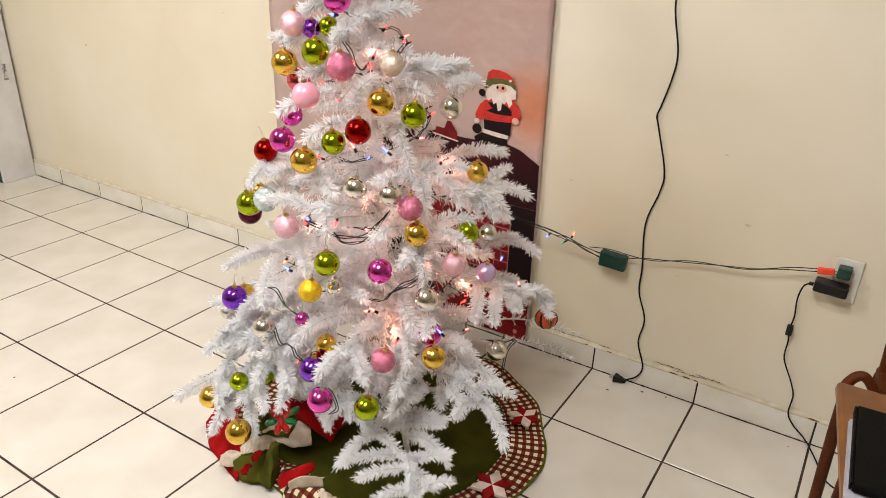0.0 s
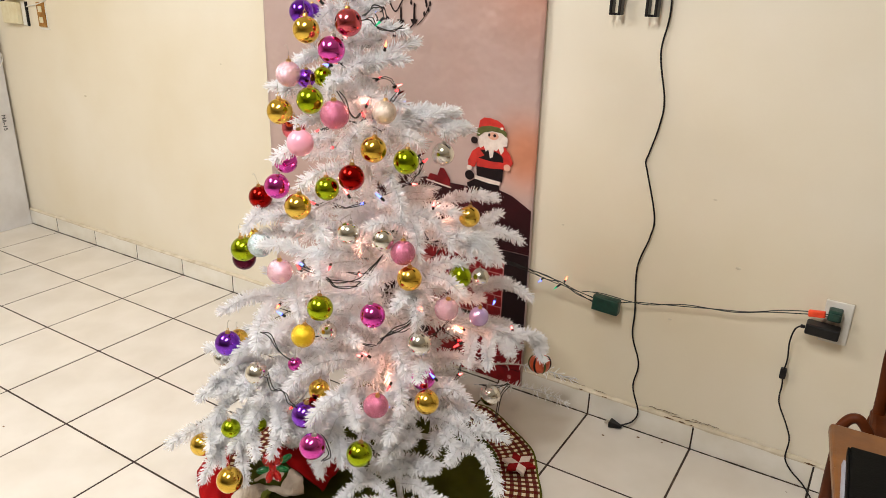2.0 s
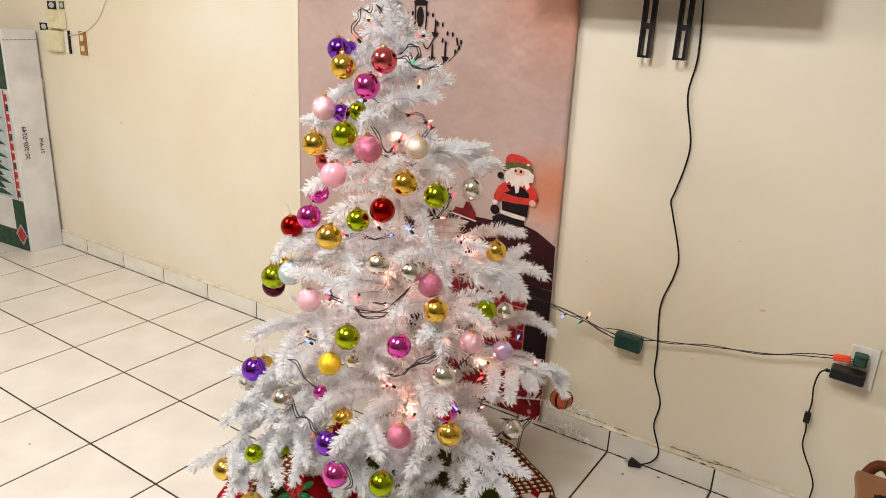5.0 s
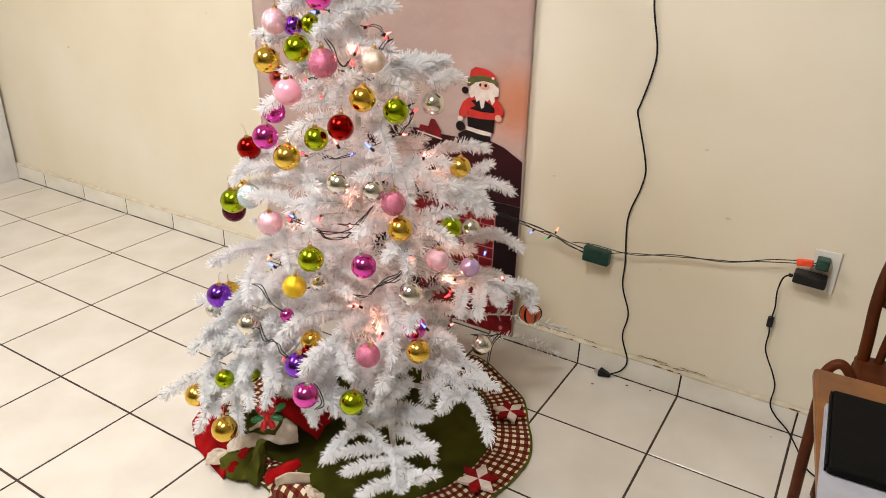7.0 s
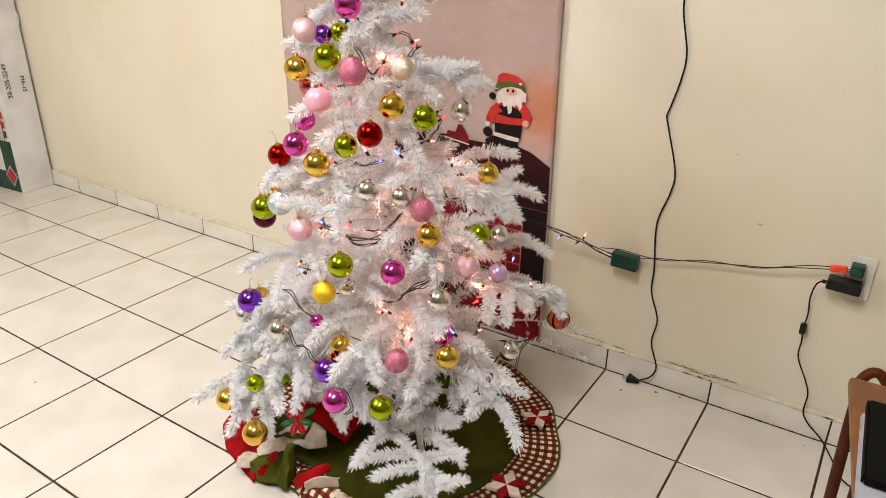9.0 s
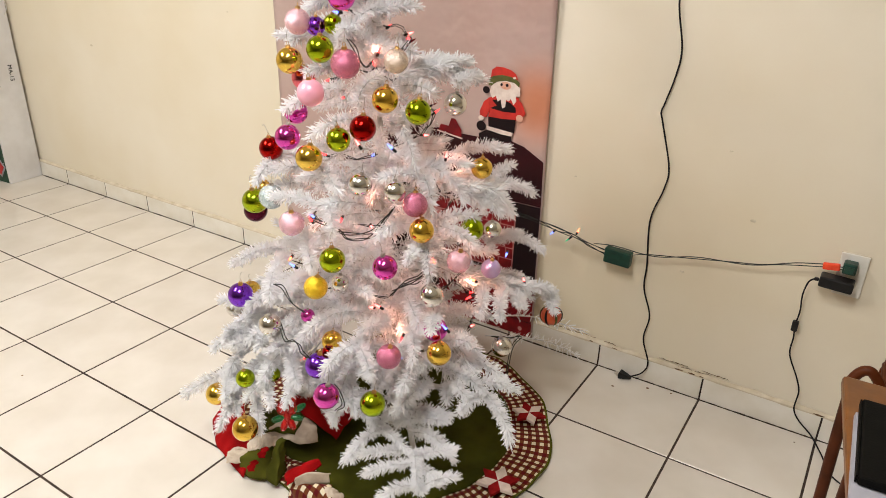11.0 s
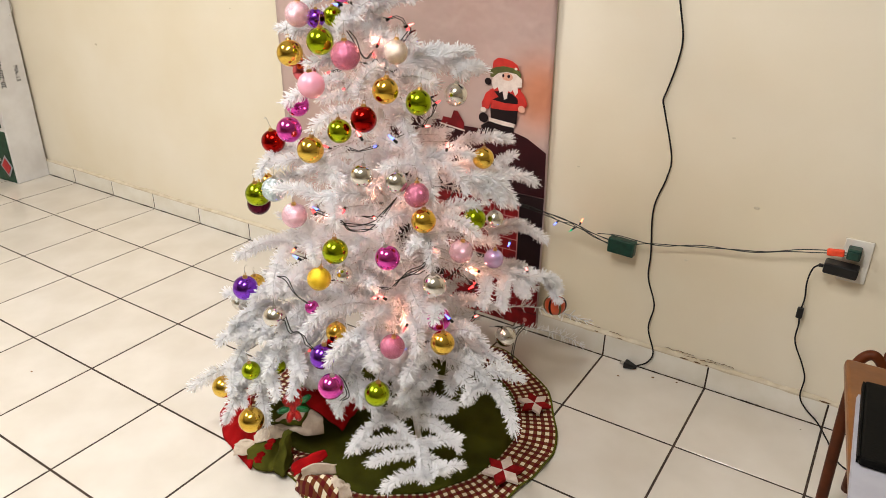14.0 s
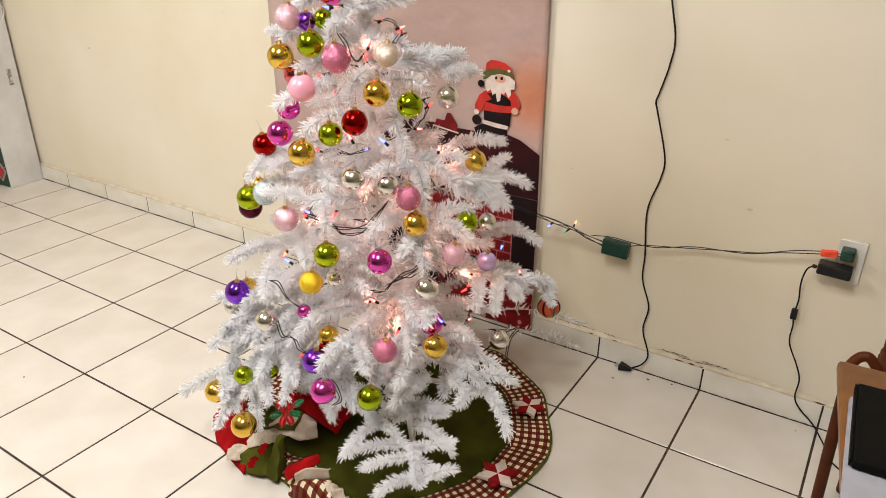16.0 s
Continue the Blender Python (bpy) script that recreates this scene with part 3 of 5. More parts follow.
for bx in (-0.045, 0.052):
    for sx in (-0.016, 0.008):
        part("rail", box(bx + sx, bx + sx + 0.008, -0.042, -0.014, 0.0, 0.36, 0.0015), M["steel"], bracket)
    for z0, z1 in ((0, 0.006), (0.075, 0.09), (0.16, 0.36)):
        part("web", box(bx - 0.0078, bx + 0.0078, -0.041, -0.038, z0, z1), M["steel"], bracket)
part("wall_plate", box(-0.17, 0.17, -0.0135, -0.001, 0.24, 0.36, 0.002), M["steel"], bracket)

# hanging power cable
power = thing("power_cable", pose(0, 0, 0), "black cable hanging in bends from the television to the floor", "cable")
tubes("cord", [smoothline([(1.735, -0.03, 1.48), (1.734, -0.012, 1.428), (1.744, -0.01, 1.257), (1.733, -0.009, 1.151), (1.759, -0.009, 1.03), (1.755, -0.009, 0.96), (1.738, -0.009, 0.885), (1.731, -0.009, 0.856), (1.740, -0.009, 0.825), (1.776, -0.01, 0.705), (1.772, -0.01, 0.64), (1.747, -0.009, 0.539),
                           (1.758, -0.01, 0.40), (1.761, -0.01, 0.319), (1.791, -0.011, 0.232), (1.784, -0.012, 0.15), (1.812, -0.02, 0.075), (1.80, -0.025, 0.035), (1.768, -0.032, 0.012)], 10)], 0.0025, M["cable"], power)
bm = box(1.732, 1.772, -0.050, -0.020, 0.0, 0.022, 0.004)
for v in bm.verts:
    k = 1 - 0.65 * max(0.0, (v.co.x - 1.74) / 0.032)
    v.co.y, v.co.z = -0.035 + (v.co.y + 0.035) * k, 0.009 + (v.co.z - 0.009) * k if v.co.x > 1.75 else v.co.z
part("plug", bm, M["black"], power, "black wedge-shaped plug")
for dz in (-0.041, -0.030):
    part("pin", box(1.718, 1.735, dz, dz + 0.0015, 0.008, 0.014), M["capsilver"], power)

# ---- wall socket and what is plugged in ----
socket = thing("wall_socket", pose(2.278, 0, 0.512), "white double wall socket plate", "socket")
part("plate", box(-0.033, 0.033, -0.007, -0.0022, -0.059, 0.059, 0.0025), M["white"], socket)
# slightly larger backing in the paint colour, added to outline the plate
part("gasket", box(-0.0336, 0.0336, -0.0021, -0.0005, -0.0597, 0.0597), M["paintline"], socket)
for z in (-0.02, 0.02):
    bm = ball(0.017, 20, 12)
    for v in bm.verts:
        v.co = (v.co.x, -0.007 + v.co.y * 0.12, z + v.co.z * 0.82)
    part("outlet", bm, M["white"], socket, smooth=True)
plug = thing("light_plug", pose(2.272, -0.009, 0.540), "dark green stacking plug of the fairy lights", "plug")
part("body", box(-0.016, 0.016, -0.034, 0.0, -0.014, 0.016, 0.004), M["green_plastic"], plug)
part("back", box(-0.012, 0.012, -0.041, -0.0345, -0.008, 0.010, 0.002), M["green_plastic"], plug)
tag = thing("cord_tag", pose(2.231, -0.034, 0.536) @ pose(0, 0, 0, 0, -8, 0), "bright orange plastic sleeve on the fairy-light cord", "cord tag")
part("sleeve", box(-0.020, 0.020, -0.006, 0.006, -0.009, 0.009, 0.003), M["orange"], tag)
adapter = thing("power_adapter", pose(2.252, -0.01, 0.494) @ pose(0, 0, 0, 0, 2, 0), "black power adapter in the wall socket", "adapter")
part("case", box(-0.040, 0.040, -0.044, 0.0, -0.0145, 0.0145, 0.005, 3), M["black"], adapter)
part("strain_relief", box(-0.052, -0.0405, -0.036, -0.026, -0.004, 0.004, 0.002), M["black"], adapter)
acord = smoothline([(2.202, -0.038, 0.495), (2.189, -0.034, 0.478), (2.183, -0.025, 0.434), (2.187, -0.02, 0.382), (2.184, -0.02, 0.337), (2.188, -0.02, 0.302), (2.190, -0.02, 0.247), (2.221, -0.02, 0.183), (2.236, -0.02, 0.14), (2.236, -0.02, 0.082), (2.256, -0.02, 0.048), (2.296, -0.022, 0.014), (2.33, -0.076, 0.004), (2.37, -0.16, 0.003), (2.45, -0.2, 0.003)], 8)
acable = thing("adapter_cable", pose(0, 0, 0), "thin black adapter cable running down to the floor", "cable")
tubes("cord", [acord], 0.0022, M["cable"], acable)
part("ferrite", box(2.176, 2.192, -0.028, -0.012, 0.322, 0.352, 0.003), M["black"], acable)

# ---- wall switches and notes beside the carton ----
sw = thing("light_switch", pose(-1.165, 0, 1.107), "narrow brass switch plate with two rockers", "light switch")
part("plate", box(-0.032, 0.032, -0.006, -0.0005, -0.055, 0.055, 0.002), M["brass"], sw)
for z in (-0.024, 0.024):
    part("rocker", box(-0.014, 0.014, -0.011, -0.0065, z - 0.013, z + 0.013, 0.002), M["ivory"], sw)
frm = thing("switch_surround", pose(-1.165, 0, 1.107), "clear plastic surround on the wall", "surround")
part("surround", box(0.034, 0.040, -0.004, -0.0005, -0.06, 0.05, 0.001), M["white"], frm)
part("surround_base", box(-0.032, 0.05, -0.004, -0.0005, -0.067, -0.060, 0.001), M["white"], frm)
box1 = thing("junction_box", pose(-1.365, 0, 1.21), "ivory plastic switch box on the wall", "switch box")
part("case", box(-0.06, 0.07, -0.03, -0.0005, -0.045, 0.04, 0.006), M["ivory"], box1)
part("flap", box(-0.02, 0.02, -0.036, -0.0305, -0.008, 0.012, 0.002), M["ivory"], box1)
box2 = thing("junction_box", pose(-1.39, 0, 1.105), "pale plastic switch box with an open side on the wall", "switch box")
part("case", box(-0.075, 0.06, -0.028, -0.0005, -0.05, 0.05, 0.006), M["ivory"], box2)
part("side_plate", box(0.064, 0.108, -0.006, -0.0005, -0.055, 0.055, 0.002), M["white"], box2)
# black strip put in for the shade beside the side plate
part("side_shadow_gap", box(0.1085, 0.114, -0.012, -0.0005, -0.055, 0.055), M["black"], box2)
for x0, x1, z0, z1 in [(-1.452, -1.372, 1.255, 1.292), (-1.345, -1.300, 1.258, 1.294), (-1.546, -1.470, 1.150, 1.186)]:
    st = thing("sticker", pose((x0 + x1) / 2, 0, (z0 + z1) / 2), "small dark square sticker with a pale emblem", "sticker")
    w, h = (x1 - x0) / 2, (z1 - z0) / 2
    part("sheet", box(-w, w, -0.002, -0.0005, -h, h), M["p_black"] if x0 < -1.35 else M["p_olive"], st)
    part("emblem", polygon(oval(0, 0, w * 0.62, h * 0.7), -0.0034, -0.0024), M["cartongrey"], st)
note = thing("notice", pose(-1.42, 0, 1.42), "white paper notice on the wall", "notice")
part("sheet", box(-0.17, 0.17, -0.002, -0.0005, -0.085, 0.11), M["white"], note)
wire = thing("thin_wire", pose(0, 0, 0), "thin white wire running up the wall", "wire")
tubes("cord", [smoothline([(-0.80, -0.005, 1.60), (-0.85, -0.004, 1.47), (-0.903, -0.004, 1.377), (-1.006, -0.004, 1.237), (-1.132, -0.004, 1.167), (-1.28, -0.006, 1.137)], 8)], 0.003, M["white"], wire)


# ---- carton of the tree ----
carton = thing("tree_carton", pose(-1.548, -0.192, 0.0) @ pose(0, 0, 0, 0, -0.3, 4), "tall white carton with green and red print standing against the wall", "carton")
part("body", box(-0.32, 0.0, 0.0, 0.178, 0.0, 1.15, 0.004), M["carton"], carton)
part("flap_seam", box(0.0006, 0.0022, 0.002, 0.176, 1.10, 1.1015), M["ink"], carton)
part("front_print", box(-0.30, -0.012, -0.002, -0.0006, 0.004, 0.11), M["cartongreen"], carton, "dark green printed band")
part("front_print", box(-0.11, -0.012, -0.002, -0.0006, 0.112, 0.28), M["cartongreen"], carton, "dark green printed band")
part("front_print", box(-0.30, -0.012, -0.002, -0.0006, 0.86, 1.14), M["cartongreen"], carton, "dark green printed band")
part("front_picture", box(-0.30, -0.07, -0.002, -0.0006, 0.285, 0.855), M["cartongrey"], carton, "pale printed picture")
part("front_stripe", box(-0.058, -0.05, -0.002, -0.0006, 0.285, 0.855), M["cartonred"], carton)
part("label_diamond", polygon([(-0.115, 0.09), (-0.06, 0.15), (-0.01, 0.09), (-0.06, 0.03)], -0.005, -0.0035), M["paper"], carton)
part("label_diamond", polygon([(-0.10, 0.09), (-0.06, 0.135), (-0.022, 0.09), (-0.06, 0.045)], -0.0075, -0.006), M["cartonred"], carton)
random.seed(4)
for k in range(16):
    z = 0.30 + 0.034 * k
    part("printed_tree_tier", polygon([(-0.285, z), (-0.09 - 0.06 * (k % 2), z), (-0.19, z + 0.03)], -0.0045, -0.0030), M["cartongreen"], carton)
for k in range(11):
    part("lettering_bar", box(-0.044, -0.026, -0.004, -0.0025, 0.30 + 0.05 * k, 0.335 + 0.05 * k), M["cartonred"] if k % 3 else M["cartongreen"], carton)
words("lettering", "20-205-0249", 0.034, pose(0.0012, 0.050, 0.585, 90, -90, 90), M["ink"], carton)
words("lettering", "MA-15", 0.030, pose(0.0012, 0.130, 0.56, 90, 90, 90), M["ink"], carton)
tubes("string_loop", [smoothline([(0.004, 0.160, 0.93), (0.012, 0.172, 0.90), (0.010, 0.174, 0.87), (0.004, 0.162, 0.84)], 6)], 0.002, M["white"], carton)


# ---- school chair with a writing tablet ----
chair = thing("tablet_chair", pose(0, 0, 0), "brown wooden school chair with a writing tablet arm", "chair")
bm = bmesh.new()
outline = [(2.306, -0.715), (2.66, -0.70), (2.70, -1.28), (2.366, -1.28), (2.346, -1.05), (2.322, -0.85)]
f = bm.faces.new([bm.verts.new((x, y, 0.62)) for x, y in outline])
r = bmesh.ops.extrude_face_region(bm, geom=[f])
for g in r["geom"]:
    if isinstance(g, bmesh.types.BMVert):
        g.co.z = 0.598
bmesh.ops.bevel(bm, geom=bm.edges[:], offset=0.006, segments=2, affect="EDGES", profile=0.5)
part("writing_tablet", bm, M["wood"], chair, "orange-brown varnished wooden tablet")


def rod(name, pts, rr, m=M["darkwood"]):
    return tubes(name, [smoothline(pts, 8)], rr, m, chair, sides=12)


rod("leg", [(2.336, -0.44, 0.42), (2.338, -0.43, 0.3), (2.346, -0.41, 0.0)], 0.0125)
rod("leg", [(2.74, -0.72, 0.43), (2.745, -0.73, 0.2), (2.75, -0.75, 0.0)], 0.017)
rod("leg", [(2.40, -0.30, 0.43), (2.40, -0.28, 0.2), (2.40, -0.25, 0.0)], 0.017)
rod("leg", [(2.76, -0.30, 0.43), (2.76, -0.28, 0.2), (2.76, -0.25, 0.0)], 0.017)
rod("tablet_support", [(2.335, -0.45, 0.43), (2.40, -0.60, 0.46), (2.46, -0.80, 0.56), (2.50, -0.95, 0.586)], 0.012)
rod("arm", [(2.325, -0.43, 0.435), (2.342, -0.42, 0.470), (2.360, -0.42, 0.481), (2.378, -0.42, 0.465), (2.393, -0.42, 0.44), (2.41, -0.42, 0.43)], 0.011)
rod("back_post", [(2.402, -0.30, 0.42), (2.399, -0.30, 0.50), (2.395, -0.285, 0.58), (2.400, -0.268, 0.66), (2.418, -0.25, 0.73), (2.455, -0.245, 0.765)], 0.013)
rod("back_post", [(2.755, -0.30, 0.42), (2.756, -0.30, 0.50), (2.76, -0.285, 0.58), (2.757, -0.268, 0.66), (2.74, -0.25, 0.73), (2.70, -0.245, 0.765)], 0.013)
rod("back_spindle", [(2.432, -0.30, 0.44), (2.436, -0.295, 0.50), (2.445, -0.285, 0.56)], 0.009)
bm = box(2.405, 2.75, -0.010, 0.010, -0.085, 0.105, 0.0095, 3)
bmesh.ops.transform(bm, matrix=pose(0, -0.268, 0.655, -10), verts=bm.verts)
part("backrest", bm, M["darkwood"], chair, smooth=False)
part("seat", box(2.385, 2.775, -0.74, -0.275, 0.425, 0.447, 0.012, 3), M["darkwood"], chair)

papers = thing("paper_stack", pose(2.493, -0.935, 0.6205) @ pose(0, 0, 0, 0, 0, 3), "stack of white papers on the writing tablet", "papers")
for k in range(3):
    part("sheet", box(-0.1545 + 0.0006 * k, 0.15, -0.20 - 0.0006 * k, 0.105, 0.003 * k, 0.003 * k + 0.0024), M["paper"], papers)
folder = thing("black_folder", pose(2.493, -0.922, 0.6305) @ pose(0, 0, 0, 0, 0, 3), "black folder lying on papers on the writing tablet", "folder")
part("cover", box(-0.148, 0.15, -0.095, 0.115, 0.0, 0.014, 0.004, 2), M["matt"], folder)
part("spine", box(-0.151, -0.1485, -0.09, 0.11, 0.001, 0.013), M["matt"], folder)


# ---- tree skirt on the floor ----
SX, SY = 1.270, -0.625
skirt = thing("tree_skirt", pose(SX, SY, 0), "round olive felt tree skirt with gingham border, partly bunched up", "tree skirt")


def ring(name, r0, r1, nr, na, material, lift, label=""):
    V, F, UV = [], [], []
    for i in range(nr + 1):
        for k in range(na):
            a = 2 * math.pi * k / na
            r = r0 + (r1 - r0) * i / nr
            w = (r / 0.45) ** 3
            rr = r * (1 - 0.15 * math.exp(-((a - 4.53) / 0.26) ** 2)) * (1 + 0.012 * math.sin(9 * a) * w + 0.02 * noise.noise((math.cos(a) * 2, math.sin(a) * 2, 3)) * w)
            z = lift + 0.010 * w * (1 + math.sin(17 * a + 2 * math.sin(3 * a))) * 0.6 + 0.006 * w * noise.noise((math.cos(a) * 6, math.sin(a) * 6, r * 9))
            V.append((rr * math.cos(a), rr * math.sin(a), max(z, 0.0015)))
            UV.append((a * 0.39, r))
    for i in range(nr):
        for k in range(na):
            k2 = (k + 1) % na
            F.append((i * na + k, (i + 1) * na + k, (i + 1) * na + k2, i * na + k2))
    o = obj(name, V, F, material, skirt, label, smooth=True)
    uv = o.data.uv_layers.new(name="UVMap")
    for poly in o.data.polygons:
        for li in poly.loop_indices:
            vi = o.data.loops[li].vertex_index
            u, v = UV[vi]
            if u < 0.2 and poly.index % na == na - 1:
                u += 2 * math.pi * 0.39
            uv.data[li].uv = (u, v)
    s = o.modifiers.new("thickness", "SOLIDIFY")
    s.thickness, s.offset = 0.0015, 1
    return o


ring("centre_panel", 0.03, 0.340, 14, 120, M["felt"], 0.006, "olive felt")
ring("gingham_border", 0.335, 0.446, 8, 200, M["check"], 0.003, "dark red and cream gingham cloth")
ring("edge_binding", 0.443, 0.452, 2, 200, M["feltgreen"], 0.002, "olive cloth binding")


def patch_star(wx, wy, r, turn):
    for k in range(6):
        a = radians(turn + 60 * k)
        m = "patchwhite" if k % 2 else "patchred"
        p = [(0, 0), (0.58 * r * math.cos(a - 0.52), 0.58 * r * math.sin(a - 0.52)), (r * math.cos(a), r * math.sin(a)), (0.58 * r * math.cos(a + 0.52), 0.58 * r * math.sin(a + 0.52))]
        bm = bmesh.new()
        f = bm.faces.new([bm.verts.new((wx - SX + q[0], wy - SY + q[1], 0.034)) for q in p])
        e = bmesh.ops.extrude_face_region(bm, geom=[f])
        for g in e["geom"]:
            if isinstance(g, bmesh.types.BMVert):
                g.co.z = 0.026
        part("star_patch", bm, M[m], skirt)


patch_star(1.595, -0.409, 0.05, 12)
patch_star(1.654, -0.704, 0.056, 40)


def drape(name, low, high, material, seed, bulge=0.012, wave=0.006, pleats=0.0, label=""):
    """A loose piece of cloth between two edges, bulging up and rumpled, 3 mm thick."""
    A, B = smoothline(low, 12), smoothline(high, 12)
    nu, nv = len(A), 14
    V, F = [], []
    for i in range(nu):
        for j in range(nv + 1):
            v = j / nv
            p = A[i].lerp(B[i], v)
            u = i / (nu - 1)
            z = bulge * math.sin(math.pi * v) + wave * noise.noise((p.x * 30, p.y * 30, seed)) + pleats * math.sin(u * 46 + 3 * v)
            e = 0.006 * noise.noise((u * 4, v * 4, seed + 7))
            V.append((p.x - SX + e, p.y - SY + e, max(p.z + z, 0.004)))
    for i in range(nu - 1):
        for j in range(nv):
            q = i * (nv + 1) + j
            F.append((q, q + nv + 1, q + nv + 2, q + 1))
    o = obj(name, V, F, material, skirt, label, smooth=True)
    uv = o.data.uv_layers.new(name="UVMap")
    for lp in o.data.loops:
        uv.data[lp.index].uv = V[lp.vertex_index][:2]
    m = o.modifiers.new("thickness", "SOLIDIFY")
    m.thickness, m.offset = 0.003, 0
    return o


drape("red_border", [(0.845, -0.920, 0.004), (0.929, -0.981, 0.004), (0.993, -1.008, 0.004), (1.094, -1.037, 0.004)], [(0.880, -0.842, 0.060), (0.971, -0.906, 0.060), (1.046, -0.956, 0.060), (1.099, -0.986, 0.040)], M["feltred"], 1, 0.02, 0.012, label="red felt border folded over")
drape("red_fold", [(1.04, -0.87, 0.085), (1.12, -0.845, 0.10), (1.23, -0.83, 0.05)], [(1.02, -0.74, 0.03), (1.10, -0.69, 0.05), (1.22, -0.70, 0.03)], M["feltred"], 2, 0.03, 0.014, label="red felt fold")
drape("olive_fold", [(1.04, -0.955, 0.065), (1.09, -0.925, 0.075), (1.15, -0.90, 0.075)], [(1.01, -0.85, 0.08), (1.06, -0.82, 0.09), (1.12, -0.80, 0.08)], M["felt"], 3, 0.015, 0.01, label="olive felt fold")
drape("cream_trim", [(1.079, -0.931, 0.060), (1.122, -0.918, 0.060), (1.163, -0.898, 0.050), (1.189, -0.857, 0.045)], [(1.084, -0.904, 0.080), (1.105, -0.876, 0.090), (1.136, -0.844, 0.090), (1.163, -0.832, 0.070)], M["cream"], 4, 0.012, 0.014, label="cream fleece trim")
drape("cream_tag", [(1.031, -1.036, 0.020), (1.062, -1.031, 0.030), (1.096, -1.010, 0.050)], [(1.029, -1.021, 0.050), (1.042, -1.008, 0.060), (1.078, -1.002, 0.065)], M["cream"], 5, 0.008, 0.006, label="cream fleece tag")
drape("pleated_band", [(1.088, -1.015, 0.070), (1.113, -0.989, 0.075), (1.142, -0.961, 0.080)], [(1.077, -0.983, 0.085), (1.097, -0.952, 0.090), (1.132, -0.948, 0.090)], M["cream"], 6, 0.006, 0.004, 0.0022, "pleated pale pink cloth band")
drape("green_fold", [(1.068, -1.023, 0.010), (1.115, -1.029, 0.008), (1.158, -1.012, 0.010)], [(1.077, -1.022, 0.050), (1.095, -0.992, 0.070), (1.131, -0.956, 0.075)], M["feltgreen"], 7, 0.014, 0.008, label="green felt piece")
drape("green_hat", [(1.156, -1.016, 0.020), (1.192, -1.015, 0.015), (1.167, -0.957, 0.030)], [(1.161, -0.965, 0.110), (1.164, -0.960, 0.115), (1.174, -0.962, 0.110)], M["feltgreen"], 8, 0.022, 0.006, label="pointed green felt piece")
drape("gingham_fold", [(1.234, -1.018, 0.006), (1.282, -1.036, 0.006), (1.370, -1.012, 0.008)], [(1.171, -0.951, 0.050), (1.268, -1.010, 0.060), (1.329, -0.962, 0.045)], M["check"], 9, 0.02, 0.014, label="rumpled gingham cloth")
drape("red_hat", [(1.251, -1.036, 0.060), (1.278, -1.005, 0.080), (1.294, -0.957, 0.085)], [(1.229, -1.022, 0.065), (1.243, -0.991, 0.085), (1.271, -0.955, 0.090)], M["feltred"], 10, 0.010, 0.010, label="red felt hat shape")
drape("cream_roll", [(1.261, -1.023, 0.050), (1.288, -0.998, 0.055), (1.323, -0.963, 0.050)], [(1.269, -1.020, 0.080), (1.290, -0.995, 0.090), (1.320, -0.963, 0.070)], M["cream"], 11, 0.016, 0.012, label="cream fleece roll")
drape("pale_fold", [(1.329, -1.007, 0.012), (1.358, -0.999, 0.012), (1.377, -0.970, 0.008)], [(1.309, -0.995, 0.055), (1.340, -0.975, 0.050), (1.354, -0.954, 0.030)], M["cream"], 13, 0.01, 0.012, 0.0016, "wrinkled pale pink cloth")
for px, py, pz in ((1.143, -1.045, 0.066), (1.151, -1.014, 0.09)):
    drape("red_patch", [(px - 0.012, py - 0.008, pz), (px, py - 0.012, pz), (px + 0.012, py - 0.004, pz)], [(px - 0.004, py + 0.012, pz + 0.016), (px, py + 0.013, pz + 0.017), (px + 0.004, py + 0.014, pz + 0.016)], M["feltred"], 12, 0.004, 0.0, label="small red felt patch")


# ---- the tree ----
AX, AY, LEANX, LEANY = 1.255, -0.57, -0.053, -0.038
tree = thing("christmas_tree", pose(AX, AY, 0), "white artificial christmas tree of tinsel branches", "christmas tree")
TOP = 1.50


def axis(z):
    return Vector((AX + LEANX * z, AY + LEANY * z, z))


def reach(z):
    return max(0.05, 0.585 - 0.355 * z - 0.12 * max(0.0, z - 1.0))


tubes("trunk", [[axis(z * 0.1) - Vector((AX, AY, 0)) for z in range(0, 15)]], lambda u: 0.014 - 0.005 * u, M["pole"], tree, "white metal pole", 12)
for k in range(4):
    a = radians(45 + 90 * k)
    tubes("stand_foot", [[Vector((0, 0, 0.10)), Vector((0.16 * math.cos(a), 0.16 * math.sin(a), 0.05)), Vector((0.22 * math.cos(a), 0.22 * math.sin(a), 0.022))]], 0.008, M["pole"], tree)


